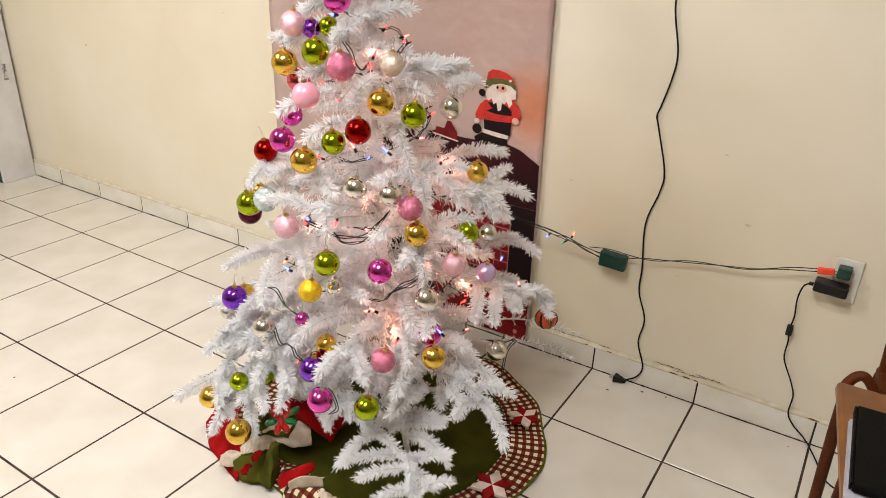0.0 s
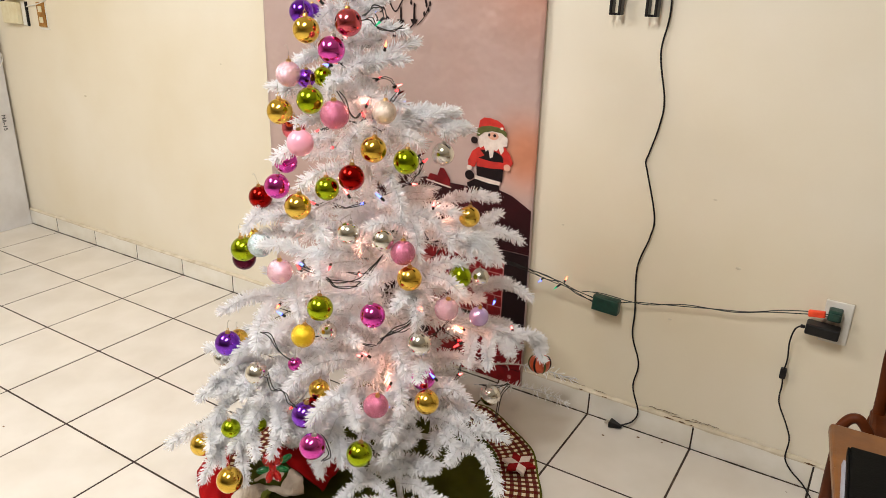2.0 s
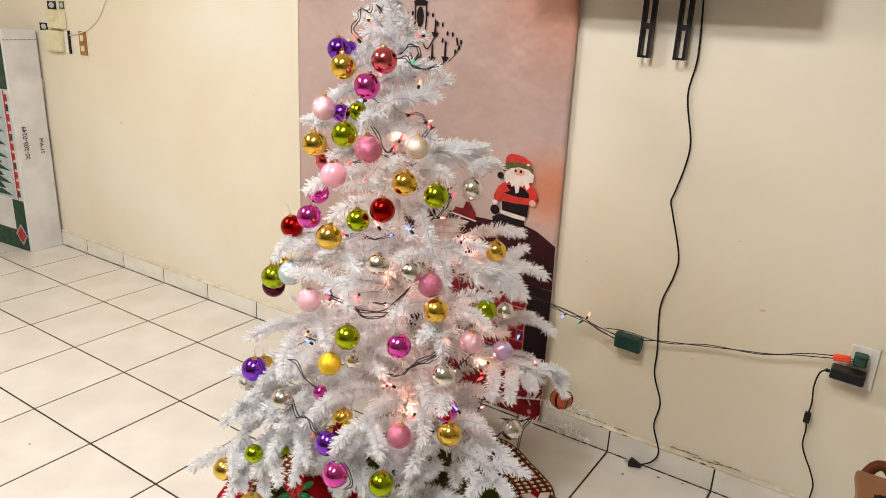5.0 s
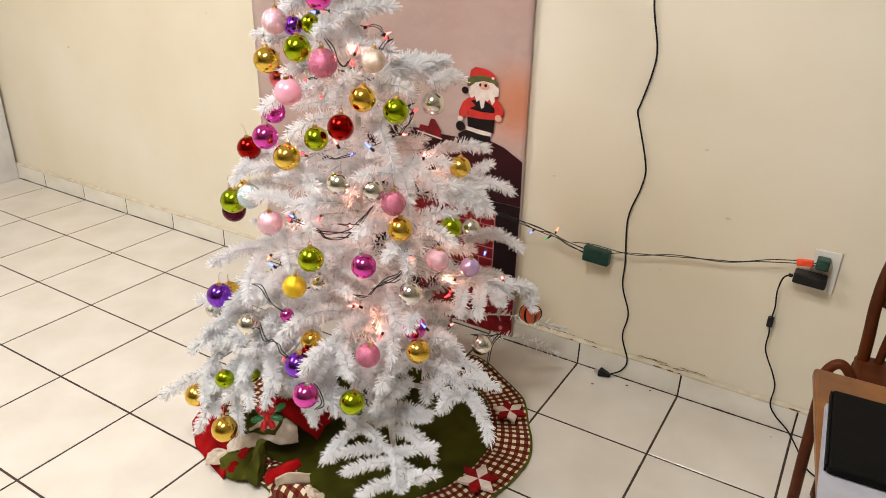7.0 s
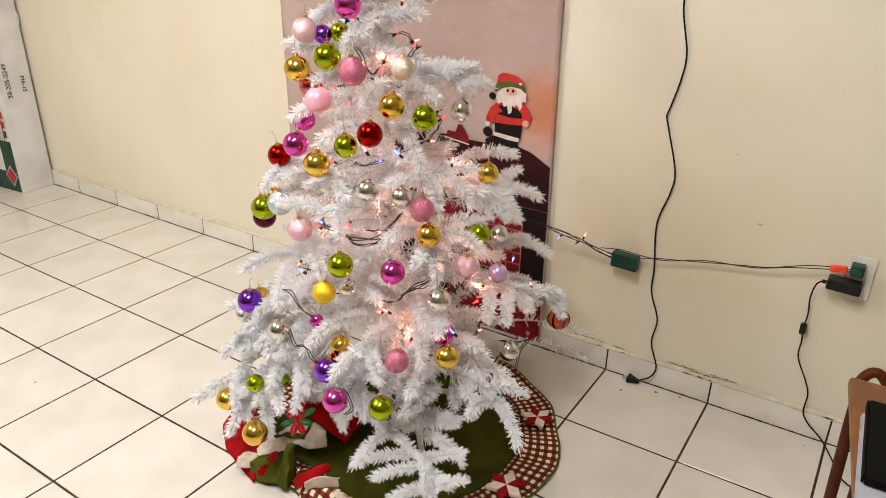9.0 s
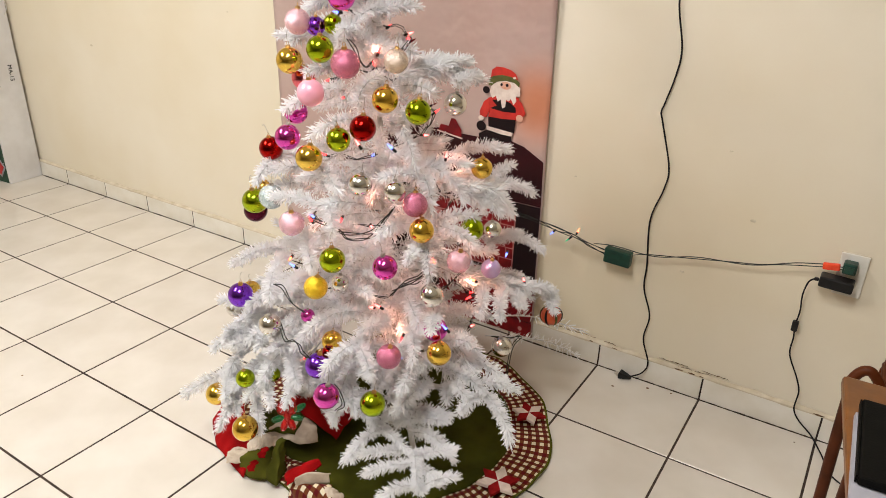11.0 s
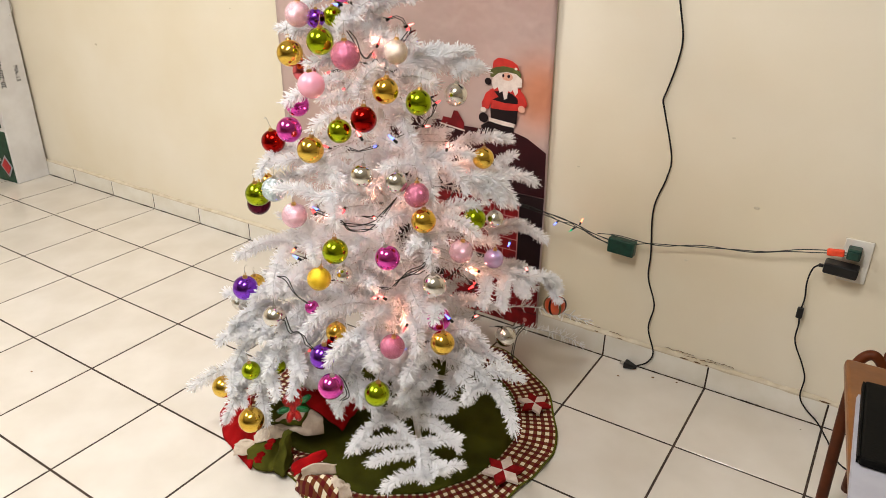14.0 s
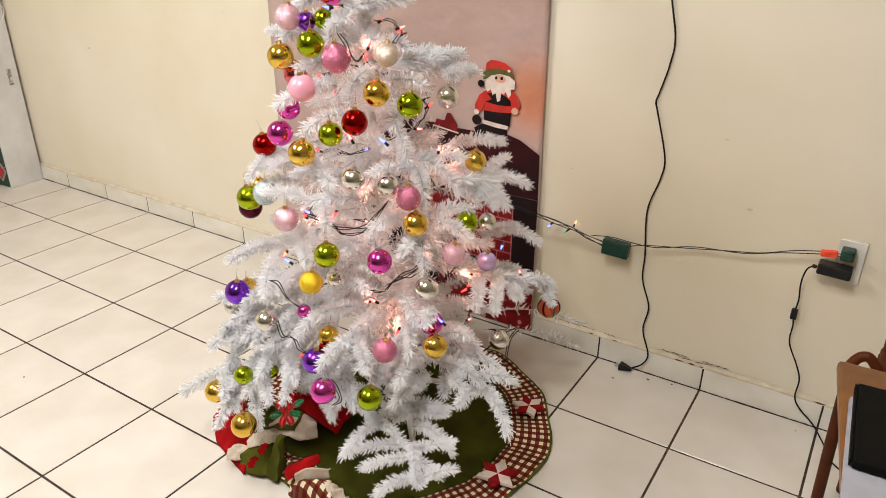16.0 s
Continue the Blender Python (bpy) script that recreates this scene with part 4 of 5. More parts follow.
def needles(rng, line, per_m, length, V, F):
    """Strips of tinsel standing off a twig, denser and longer than they are wide."""
    P = np.array([tuple(p) for p in line])
    seg = np.linalg.norm(np.diff(P, axis=0), axis=1)
    cum = np.concatenate(([0], np.cumsum(seg)))
    n = max(int(cum[-1] * per_m), 8)
    s = np.sort(rng.uniform(0, cum[-1], n))
    s[-14:] = cum[-1] - rng.uniform(0, 0.004, 14) if n > 30 else s[-14:]
    idx = np.clip(np.searchsorted(cum, s) - 1, 0, len(seg) - 1)
    t = ((s - cum[idx]) / seg[idx])[:, None]
    p = P[idx] * (1 - t) + P[idx + 1] * t
    d = (P[idx + 1] - P[idx]) / seg[idx][:, None]
    rv = rng.normal(size=(n, 3))
    rad = rv - (rv * d).sum(1)[:, None] * d
    rad /= np.linalg.norm(rad, axis=1)[:, None]
    a = np.radians(rng.uniform(46, 84, n) - 46 * (s / cum[-1]) ** 8)[:, None]
    way = d * np.cos(a) + rad * np.sin(a)
    ln = (length * rng.uniform(0.65, 1.1, n))[:, None]
    side = np.cross(way, rng.normal(size=(n, 3)))
    side /= np.linalg.norm(side, axis=1)[:, None]
    w = 0.00125
    tip = p + way * ln + rng.normal(size=(n, 3)) * 0.0018
    base = sum(len(v) for v in V)
    V.append(np.concatenate([p - side * w, p + side * w, tip + side * w * 0.7, tip - side * w * 0.7]))
    i = np.arange(n)
    F.append(np.stack([base + i, base + n + i, base + 2 * n + i, base + 3 * n + i], 1))


def bough_mesh(L, seed, sprigs, droop, dense=2700, first=3, needle=0.025):
    """A branch along +x: wire, side sprigs and tinsel, as one mesh."""
    rng = np.random.default_rng(seed)
    V, F = [], []
    main = [Vector((L * u, 0.02 * L * math.sin(3 * u + seed), L * (0.10 * math.sin(math.pi * u) - droop * u ** 3))) for u in np.linspace(0, 1, 12)]
    lines = [main]
    needles(rng, main[first:], dense, needle, V, F)
    for k in range(sprigs):
        u = 0.28 + 0.50 * (k + rng.uniform(0, 0.6)) / sprigs
        i = int(u * 11)
        q = main[i].lerp(main[min(i + 1, 11)], u * 11 - i)
        side = 1 if k % 2 else -1
        sl = rng.uniform(0.10, 0.165) * (1.1 - 0.35 * u) * min(1.0, L / 0.26)
        yaw, up = side * radians(rng.uniform(30, 78)), radians(rng.uniform(-30, 34))
        dirv = Vector((math.cos(yaw) * math.cos(up), math.sin(yaw) * math.cos(up), math.sin(up)))
        ln = [q + dirv * sl * v + Vector((0.02 * v * v, 0, -0.012 * v * v)) for v in np.linspace(0, 1, 5)]
        lines.append(ln)
        needles(rng, ln, max(dense, 2900), needle, V, F)
    tv, tf = [], []
    for ln in lines:
        v, f = tube(ln, 0.0019, 5, False)
        tf += [tuple(i + len(tv) for i in q) for q in f]
        tv += [tuple(p) for p in v]
    base = sum(len(v) for v in V)
    allv = np.concatenate(V + [np.array(tv)])
    allf = np.concatenate(F + [np.array(tf) + base])
    me = bpy.data.meshes.new("branch")
    me.vertices.add(len(allv))
    me.vertices.foreach_set("co", allv.astype(np.float32).ravel())
    me.loops.add(allf.size)
    me.loops.foreach_set("vertex_index", allf.astype(np.int32).ravel())
    me.polygons.add(len(allf))
    me.polygons.foreach_set("loop_start", np.arange(0, allf.size, 4, dtype=np.int32))
    me.materials.append(M["needle"])
    me.materials.append(M["twig"])
    mi = np.zeros(len(allf), dtype=np.int32)
    mi[len(allf) - len(tf):] = 1
    me.polygons.foreach_set("material_index", mi)
    me.update(calc_edges=True)
    return me


LENGTHS = [0.13, 0.19, 0.26, 0.33, 0.41, 0.50]
BOUGHS = {L: [bough_mesh(L, 10 * i + k, 1 + i + k % 2, (0.0, 0.12, 0.04)[k]) for k in range(3)] for i, L in enumerate(LENGTHS)}
BRUSH = {L: [bough_mesh(L, 91 + 7 * k + 31 * i, (0, 0, 1, 0, 2)[k] if L > 0.2 else 0, (0.10, -0.10, 0.03, 0.2, -0.04)[k], 5200, 0, 0.0215) for k in range(5)] for i, L in enumerate((0.06, 0.09, 0.13, 0.18, 0.24))}
STEM = [bough_mesh(0.20, 61 + k, 0, 0.03 * k, 750, 1) for k in range(3)]
WISP = bough_mesh(0.30, 92, 0, 0.02, 520, 2)
rnd = random.Random(7)
inv = Matrix.Translation((-AX, -AY, 0))


def bough(start, tip, mesh=None, size=0.0, girth=1.0):
    d = tip - start
    L = min(LENGTHS, key=lambda q: abs(q - d.length))
    L = size or L
    o = new("branch", mesh or rnd.choice(BOUGHS[L]))
    x = d.normalized()
    y = Vector((0, 0, 1)).cross(x)
    y = y.normalized() if y.length > 1e-3 else Vector((0, 1, 0))
    z = x.cross(y)
    m = Matrix((x, y, z)).transposed().to_4x4()
    m = Matrix.Translation(start) @ m @ pose(0, 0, 0, rnd.uniform(-25, 25)) @ Matrix.Diagonal((d.length / L, girth, girth, 1) if size else (*[d.length / L] * 3, 1))
    o.parent = tree
    o.matrix_basis = inv @ m


# the boughs that stand out, tier by tier: where each leaves its stem, and its tip
CROWN = [
    ((1.225, -0.660, 1.276), (1.204, -0.665, 1.391)), ((1.244, -0.651, 1.246), (1.187, -0.705, 1.304)), ((1.248, -0.645, 1.246), (1.274, -0.595, 1.291)), ((1.249, -0.625, 1.265), (1.248, -0.661, 1.326)),
    ((1.245, -0.691, 1.145), (1.057, -0.728, 1.139)), ((1.253, -0.740, 1.073), (1.259, -0.779, 1.126)), ((1.260, -0.688, 1.121), (1.322, -0.543, 1.173)), ((1.266, -0.634, 1.183), (1.256, -0.743, 1.177)),
    ((1.285, -0.668, 1.129), (1.278, -0.758, 1.145)), ((1.262, -0.630, 1.215), (1.325, -0.592, 1.197)), ((1.171, -0.721, 1.068), (1.032, -0.750, 1.060)), ((1.185, -0.681, 1.254), (1.165, -0.756, 1.179)),
    ((1.246, -0.673, 1.196), (1.292, -0.673, 1.237))]
HIGH = [
    ((1.332, -0.663, 1.019), (1.384, -0.476, 1.022)), ((1.326, -0.687, 1.003), (1.407, -0.508, 1.003)), ((1.346, -0.648, 0.994), (1.420, -0.458, 0.958)), ((1.299, -0.790, 0.956), (1.345, -0.772, 1.034)),
    ((1.196, -0.766, 0.956), (1.115, -0.842, 0.931)), ((1.251, -0.741, 1.019), (1.178, -0.828, 1.018)), ((1.123, -0.713, 1.072), (1.072, -0.763, 1.067)), ((1.223, -0.760, 1.080), (1.287, -0.757, 1.129)),
    ((1.265, -0.694, 1.130), (1.354, -0.630, 1.146)), ((1.323, -0.684, 0.978), (1.419, -0.665, 0.981)), ((1.238, -0.757, 0.970), (1.232, -0.840, 0.986)), ((1.256, -0.716, 1.061), (1.335, -0.718, 1.074)),
    ((1.302, -0.674, 1.054), (1.372, -0.656, 1.065)), ((1.265, -0.763, 0.915), (1.220, -0.871, 0.891)), ((1.307, -0.739, 0.852), (1.384, -0.769, 0.847))]
UPPER = [
    ((1.323, -0.706, 0.912), (1.457, -0.767, 0.828)), ((1.355, -0.640, 0.930), (1.379, -0.760, 0.917)), ((1.064, -0.732, 0.791), (1.082, -0.908, 0.771)), ((1.215, -0.836, 0.818), (1.319, -0.888, 0.780)),
    ((1.264, -0.896, 0.753), (1.169, -0.942, 0.759)), ((1.351, -0.830, 0.748), (1.261, -0.910, 0.756)), ((1.282, -0.876, 0.751), (1.338, -0.929, 0.703)), ((1.433, -0.749, 0.810), (1.386, -0.844, 0.817)),
    ((1.417, -0.774, 0.704), (1.406, -0.878, 0.708)), ((1.440, -0.737, 0.811), (1.491, -0.781, 0.744)), ((1.398, -0.692, 0.811), (1.515, -0.647, 0.761)), ((1.492, -0.634, 0.769), (1.559, -0.508, 0.700)),
    ((1.505, -0.603, 0.739), (1.562, -0.576, 0.697)), ((1.378, -0.527, 0.797), (1.486, -0.413, 0.806)), ((1.402, -0.681, 0.815), (1.494, -0.610, 0.809))]
MIDDLE = [
    ((1.440, -0.437, 0.706), (1.493, -0.406, 0.772)), ((1.440, -0.436, 0.709), (1.546, -0.373, 0.699)), ((1.434, -0.697, 0.683), (1.536, -0.654, 0.717)), ((1.466, -0.710, 0.688), (1.574, -0.720, 0.666)),
    ((1.460, -0.422, 0.559), (1.576, -0.349, 0.536)), ((1.036, -0.759, 0.534), (1.023, -0.945, 0.552)), ((1.076, -0.819, 0.547), (1.178, -0.981, 0.536)), ((1.163, -0.836, 0.646), (1.304, -0.960, 0.607)),
    ((1.295, -0.810, 0.566), (1.456, -0.860, 0.590)), ((1.254, -0.808, 0.620), (1.379, -0.850, 0.647)), ((1.269, -0.747, 0.752), (1.221, -0.846, 0.774)), ((1.278, -0.763, 0.639), (1.234, -0.870, 0.673)),
    ((1.339, -0.733, 0.614), (1.338, -0.879, 0.627)), ((1.483, -0.736, 0.653), (1.475, -0.868, 0.669)), ((1.468, -0.786, 0.667), (1.531, -0.835, 0.618))]
WAIST = [
    ((1.473, -0.527, 0.469), (1.610, -0.476, 0.471)), ((1.591, -0.503, 0.485), (1.656, -0.387, 0.427)), ((1.578, -0.345, 0.396), (1.669, -0.478, 0.438)), ((1.556, -0.559, 0.490), (1.631, -0.708, 0.484)),
    ((1.544, -0.632, 0.519), (1.594, -0.738, 0.510)), ((1.413, -0.450, 0.427), (1.563, -0.422, 0.481)), ((1.561, -0.486, 0.436), (1.641, -0.585, 0.466)), ((1.417, -0.785, 0.549), (1.515, -0.866, 0.521)),
    ((1.454, -0.686, 0.484), (1.434, -0.842, 0.559)), ((1.527, -0.818, 0.530), (1.556, -0.884, 0.515)), ((1.337, -0.813, 0.466), (1.288, -0.990, 0.498)), ((1.246, -0.798, 0.457), (1.123, -0.928, 0.462)),
    ((0.987, -0.805, 0.323), (1.005, -0.984, 0.341)), ((1.380, -0.793, 0.448), (1.409, -0.935, 0.483)), ((1.096, -0.767, 0.341), (1.118, -0.978, 0.435))]
LOWER = [
    ((1.404, -0.898, 0.460), (1.376, -1.036, 0.439)), ((1.379, -0.913, 0.461), (1.474, -0.980, 0.416)), ((0.952, -0.841, 0.184), (1.104, -1.095, 0.176)), ((0.923, -0.868, 0.169), (1.088, -1.031, 0.226)),
    ((0.969, -0.823, 0.199), (1.251, -1.055, 0.283)), ((1.119, -0.885, 0.340), (1.294, -1.021, 0.338)), ((0.963, -0.829, 0.274), (1.010, -0.981, 0.275)), ((1.385, -0.882, 0.291), (1.388, -1.019, 0.322)),
    ((1.388, -0.772, 0.277), (1.395, -0.932, 0.380)), ((1.512, -0.802, 0.398), (1.521, -0.951, 0.409)), ((1.511, -0.799, 0.328), (1.511, -0.954, 0.347)), ((1.496, -0.748, 0.399), (1.596, -0.764, 0.465)),
    ((1.491, -0.699, 0.330), (1.666, -0.716, 0.376)), ((1.627, -0.770, 0.363), (1.712, -0.746, 0.356)), ((1.532, -0.790, 0.376), (1.658, -0.796, 0.351))]
LOWEST = [
    ((1.575, -0.810, 0.365), (1.630, -0.838, 0.350)), ((1.635, -0.779, 0.331), (1.631, -0.876, 0.331)), ((1.648, -0.777, 0.339), (1.747, -0.825, 0.282)), ((1.464, -0.823, 0.475), (1.531, -0.898, 0.452)),
    ((1.529, -0.745, 0.301), (1.561, -0.821, 0.311)), ((1.197, -0.855, 0.352), (1.222, -0.972, 0.436)), ((1.419, -0.779, 0.376), (1.462, -0.904, 0.413)), ((1.045, -0.749, 0.169), (1.288, -0.961, 0.299)),
    ((1.240, -0.827, 0.251), (1.284, -0.954, 0.326)), ((0.931, -0.862, 0.261), (0.966, -0.968, 0.345)), ((1.422, -0.832, 0.189), (1.595, -0.844, 0.263)), ((1.388, -0.822, 0.191), (1.561, -0.826, 0.301)),
    ((1.487, -0.840, 0.201), (1.622, -0.866, 0.232)), ((1.389, -0.810, 0.233), (1.522, -0.833, 0.310))]
SWEPT = [
    ((1.421, -0.929, 0.263), (1.560, -0.945, 0.253)), ((1.559, -0.944, 0.256), (1.619, -1.008, 0.208)), ((1.466, -0.934, 0.265), (1.439, -1.050, 0.250)), ((1.437, -0.981, 0.248), (1.460, -1.039, 0.239)),
    ((1.529, -0.930, 0.224), (1.472, -1.032, 0.259)), ((1.559, -0.958, 0.223), (1.505, -1.061, 0.241)), ((1.601, -0.983, 0.205), (1.551, -1.079, 0.217)), ((1.558, -0.942, 0.235), (1.653, -0.905, 0.271)),
    ((1.569, -0.951, 0.218), (1.651, -0.958, 0.217)), ((1.602, -0.989, 0.195), (1.685, -0.955, 0.258)), ((1.588, -0.984, 0.212), (1.632, -1.006, 0.202)), ((1.386, -0.915, 0.271), (1.489, -0.944, 0.263))]
FILL_LEFT = [
    ((1.076, -0.810, 0.338), (1.118, -0.998, 0.413)), ((1.196, -0.853, 0.367), (1.185, -1.011, 0.398)), ((1.151, -0.848, 0.332), (1.172, -1.028, 0.340)), ((1.095, -0.840, 0.237), (1.132, -1.030, 0.277)),
    ((1.203, -0.867, 0.294), (1.258, -1.031, 0.313)), ((1.009, -0.785, 0.320), (1.068, -0.984, 0.436)), ((0.973, -0.820, 0.254), (1.058, -1.009, 0.347)), ((1.264, -0.844, 0.418), (1.259, -0.991, 0.445)),
    ((0.977, -0.816, 0.142), (1.169, -1.053, 0.253)), ((0.916, -0.878, 0.191), (1.072, -1.046, 0.245)), ((1.152, -0.851, 0.317), (1.263, -1.012, 0.374)), ((1.189, -0.840, 0.439), (1.196, -0.984, 0.418)),
    ((1.133, -0.813, 0.505), (1.210, -0.969, 0.520)), ((1.034, -0.758, 0.421), (1.083, -0.960, 0.461))]
FILL_RIGHT = [
    ((1.447, -0.620, 0.420), (1.572, -0.634, 0.435)), ((1.451, -0.652, 0.370), (1.595, -0.699, 0.393)), ((1.417, -0.552, 0.544), (1.526, -0.542, 0.569)), ((1.345, -0.719, 0.647), (1.449, -0.731, 0.705)),
    ((1.280, -0.768, 0.605), (1.409, -0.807, 0.639)), ((1.224, -0.792, 0.492), (1.393, -0.871, 0.562)), ((1.127, -0.766, 0.500), (1.338, -0.871, 0.585)), ((1.353, -0.756, 0.468), (1.492, -0.803, 0.519)),
    ((1.429, -0.607, 0.776), (1.520, -0.490, 0.722)), ((1.425, -0.650, 0.768), (1.539, -0.602, 0.722)), ((1.450, -0.559, 0.699), (1.551, -0.527, 0.687)), ((1.393, -0.743, 0.380), (1.517, -0.783, 0.488)),
    ((1.436, -0.438, 0.539), (1.523, -0.383, 0.574)), ((1.380, -0.773, 0.292), (1.500, -0.826, 0.384))]
FILL_LOW = [
    ((1.329, -0.840, 0.359), (1.372, -0.976, 0.343)), ((1.274, -0.862, 0.318), (1.422, -0.958, 0.337)), ((1.393, -0.813, 0.336), (1.448, -0.951, 0.312)), ((1.425, -0.787, 0.334), (1.522, -0.879, 0.330)),
    ((1.376, -0.811, 0.393), (1.389, -0.952, 0.426)), ((1.456, -0.736, 0.382), (1.472, -0.896, 0.441)), ((1.312, -0.870, 0.237), (1.472, -0.920, 0.300)), ((1.205, -0.872, 0.264), (1.372, -0.976, 0.343)),
    ((1.360, -0.838, 0.305), (1.501, -0.890, 0.344)), ((1.065, -0.778, 0.097), (1.361, -0.964, 0.315)), ((1.490, -0.686, 0.352), (1.608, -0.751, 0.368)), ((1.008, -0.785, 0.303), (1.117, -0.983, 0.390)),
    ((0.954, -0.839, 0.293), (1.005, -0.972, 0.377)), ((0.993, -0.800, 0.233), (1.178, -1.016, 0.303))]
FILL_HIGH = [
    ((1.156, -0.774, 0.779), (1.081, -0.860, 0.777)), ((1.119, -0.768, 0.728), (1.075, -0.859, 0.736)), ((1.225, -0.754, 0.773), (1.172, -0.858, 0.775)), ((1.221, -0.744, 0.845), (1.221, -0.839, 0.861)),
    ((1.413, -0.462, 0.973), (1.426, -0.612, 0.985)), ((1.377, -0.607, 1.016), (1.393, -0.471, 1.005))]
for start, tip in CROWN + HIGH + UPPER + MIDDLE + WAIST + LOWER + LOWEST + SWEPT + FILL_LEFT + FILL_RIGHT + FILL_LOW + FILL_HIGH:
    girth = 0.85 if (start, tip) in SWEPT else 1.0
    start, tip = Vector(start), Vector(tip)
    tip -= (tip - start).normalized() * 0.014       # the last needles stand past the wire
    size = min(BRUSH, key=lambda q: abs(q - (tip - start).length))
    bough(start, tip, rnd.choice(BRUSH[size]), size, girth)
    root = axis(min(max(start.z + (0.10 if start.z < 0.45 else -0.03), 0.14), TOP - 0.06))
    if (start - root).length > 0.07 and start.z > 0.33:
        bough(root, start, rnd.choice(STEM), 0.20)
bough(Vector((1.36, -0.44, 0.27)), Vector((1.60, -0.07, 0.15)), WISP, 0.30)
bough(Vector((1.42, -0.38, 0.22)), Vector((1.62, -0.14, 0.10)), WISP, 0.30)
# the rest of the tiers
k = 0
z = 0.14
while z < TOP - 0.06:
    count = max(4, int(6 * reach(z) / 0.5))
    for i in range(count):
        a = 2.399963 * k + rnd.uniform(-0.2, 0.2)
        k += 1
        r = reach(z) * rnd.uniform(0.45, 0.82)
        facing = 0.586 * math.cos(a) - 0.81 * math.sin(a)
        if facing > 0.1:
            r *= 0.6
        if facing > 0.1 and (k % 4 or z < 0.35):
            continue
        if z < 0.5 and 0.9 * math.cos(a) + 0.3 * math.sin(a) > 0.6:
            r *= 0.6
        if z < 0.40 and -1.6 < (a + math.pi) % (2 * math.pi) - math.pi < 0.2:
            r *= 0.45
        c = axis(z)
        tip = c + Vector((r * math.cos(a), r * math.sin(a), rnd.uniform(-0.05, 0.06)))
        tip.z = max(tip.z, 0.09)
        bough(axis(z - 0.02), tip)
    z += 0.095
for i in range(44):
    z, a = 0.2 + 0.0293 * i, 2.4 * i
    q = 0.075 if z > 1.0 else 0.11
    if i % 3 and (z < 0.95 or i % 2):
        continue
    bough(axis(z), axis(z + 0.07) + Vector((q * math.cos(a), q * math.sin(a), 0)))
bough(axis(TOP - 0.15), axis(TOP + 0.05))
for a in (0.5, 2.4, 4.6):
    bough(axis(TOP - 0.12), axis(TOP - 0.02) + Vector((0.05 * math.cos(a), 0.05 * math.sin(a), 0)))

# ---- baubles ----
LABEL = {"gold": "shiny gold", "green": "shiny lime green", "silver": "shiny silver", "magenta": "shiny magenta", "purple": "shiny purple", "red": "shiny dark red", "maroon": "shiny dark maroon", "rosemetal": "shiny rose pink", "satinpink": "satin pale pink",
         "lavender": "pearly lavender", "clearblue": "frosted icy blue", "roseglit": "glittered rose pink", "paleglit": "glittered pale pink", "champglit": "glittered champagne", "yellowglit": "glittered yellow", "striped": "orange and green striped"}
GOLD = [(1.026, -0.825, 0.718, 0.021), (1.133, -0.817, 1.033, 0.029), (1.37, -0.787, 0.976, 0.028), (1.241, -0.887, 0.85, 0.029), (1.498, -0.588, 0.8, 0.025), (1.481, -0.808, 0.714, 0.027), (1.563, -0.855, 0.46, 0.027), (1.321, -0.929, 0.442, 0.024), (1.003, -1.015, 0.215, 0.028), (1.174, -1.079, 0.227, 0.03), (1.003, -0.873, 0.45, 0.025), (1.181, -0.775, 1.208, 0.029)]
GREEN = [(1.224, -0.818, 1.067, 0.029), (1.422, -0.74, 0.949, 0.028), (1.293, -0.85, 0.891, 0.026), (1.054, -0.879, 0.707, 0.03), (1.52, -0.658, 0.676, 0.027), (1.336, -0.933, 0.652, 0.028), (1.474, -0.978, 0.363, 0.028), (1.098, -1.0, 0.292, 0.023), (1.198, -0.744, 1.108, 0.022), (1.134, -0.943, 0.285, 0.018)]
SILVER = [(1.439, -0.618, 0.946, 0.026), (1.361, -0.864, 0.808, 0.025), (1.423, -0.826, 0.795, 0.024), (1.545, -0.607, 0.665, 0.021), (1.318, -0.891, 0.573, 0.021), (1.525, -0.832, 0.581, 0.027), (1.184, -0.985, 0.466, 0.026), (1.589, -0.605, 0.357, 0.026), (0.918, -0.86, 0.363, 0.022)]
MAGENTA = [(1.171, -0.876, 0.881, 0.028), (1.439, -0.883, 0.644, 0.027), (1.257, -0.936, 0.491, 0.016), (1.529, -0.819, 0.491, 0.027), (1.398, -1.04, 0.389, 0.028), (1.116, -0.789, 0.911, 0.027), (1.252, -0.777, 1.172, 0.029)]
PURPLE = [(1.158, -0.756, 1.102, 0.021), (1.023, -0.924, 0.466, 0.031), (1.324, -0.982, 0.406, 0.029), (1.141, -0.744, 1.242, 0.027), (1.141, -0.706, 1.242, 0.018)]
OTHERS = {"maroon": [(1.039, -0.866, 0.676, 0.028)], "red": [(1.318, -0.942, 0.42, 0.013), (1.344, -0.83, 0.92, 0.028), (1.058, -0.819, 0.822, 0.028)], "satinpink": [(1.217, -0.846, 0.979, 0.029)], "rosemetal": [(1.129, -0.772, 0.988, 0.027), (1.273, -0.745, 1.227, 0.029)], "roseglit": [(1.286, -0.811, 1.043, 0.031), (1.46, -0.803, 0.767, 0.027), (1.483, -0.931, 0.462, 0.027)], "paleglit": [(1.134, -0.786, 1.112, 0.028), (1.22, -0.93, 0.708, 0.028), (1.532, -0.734, 0.627, 0.027)], "champglit": [(1.37, -0.748, 1.05, 0.026)], "yellowglit": [(1.31, -0.961, 0.59, 0.026)], "clearblue": [(1.142, -0.909, 0.746, 0.028)], "lavender": [(1.551, -0.614, 0.566, 0.024)], "striped": [(1.627, -0.396, 0.362, 0.028)]}


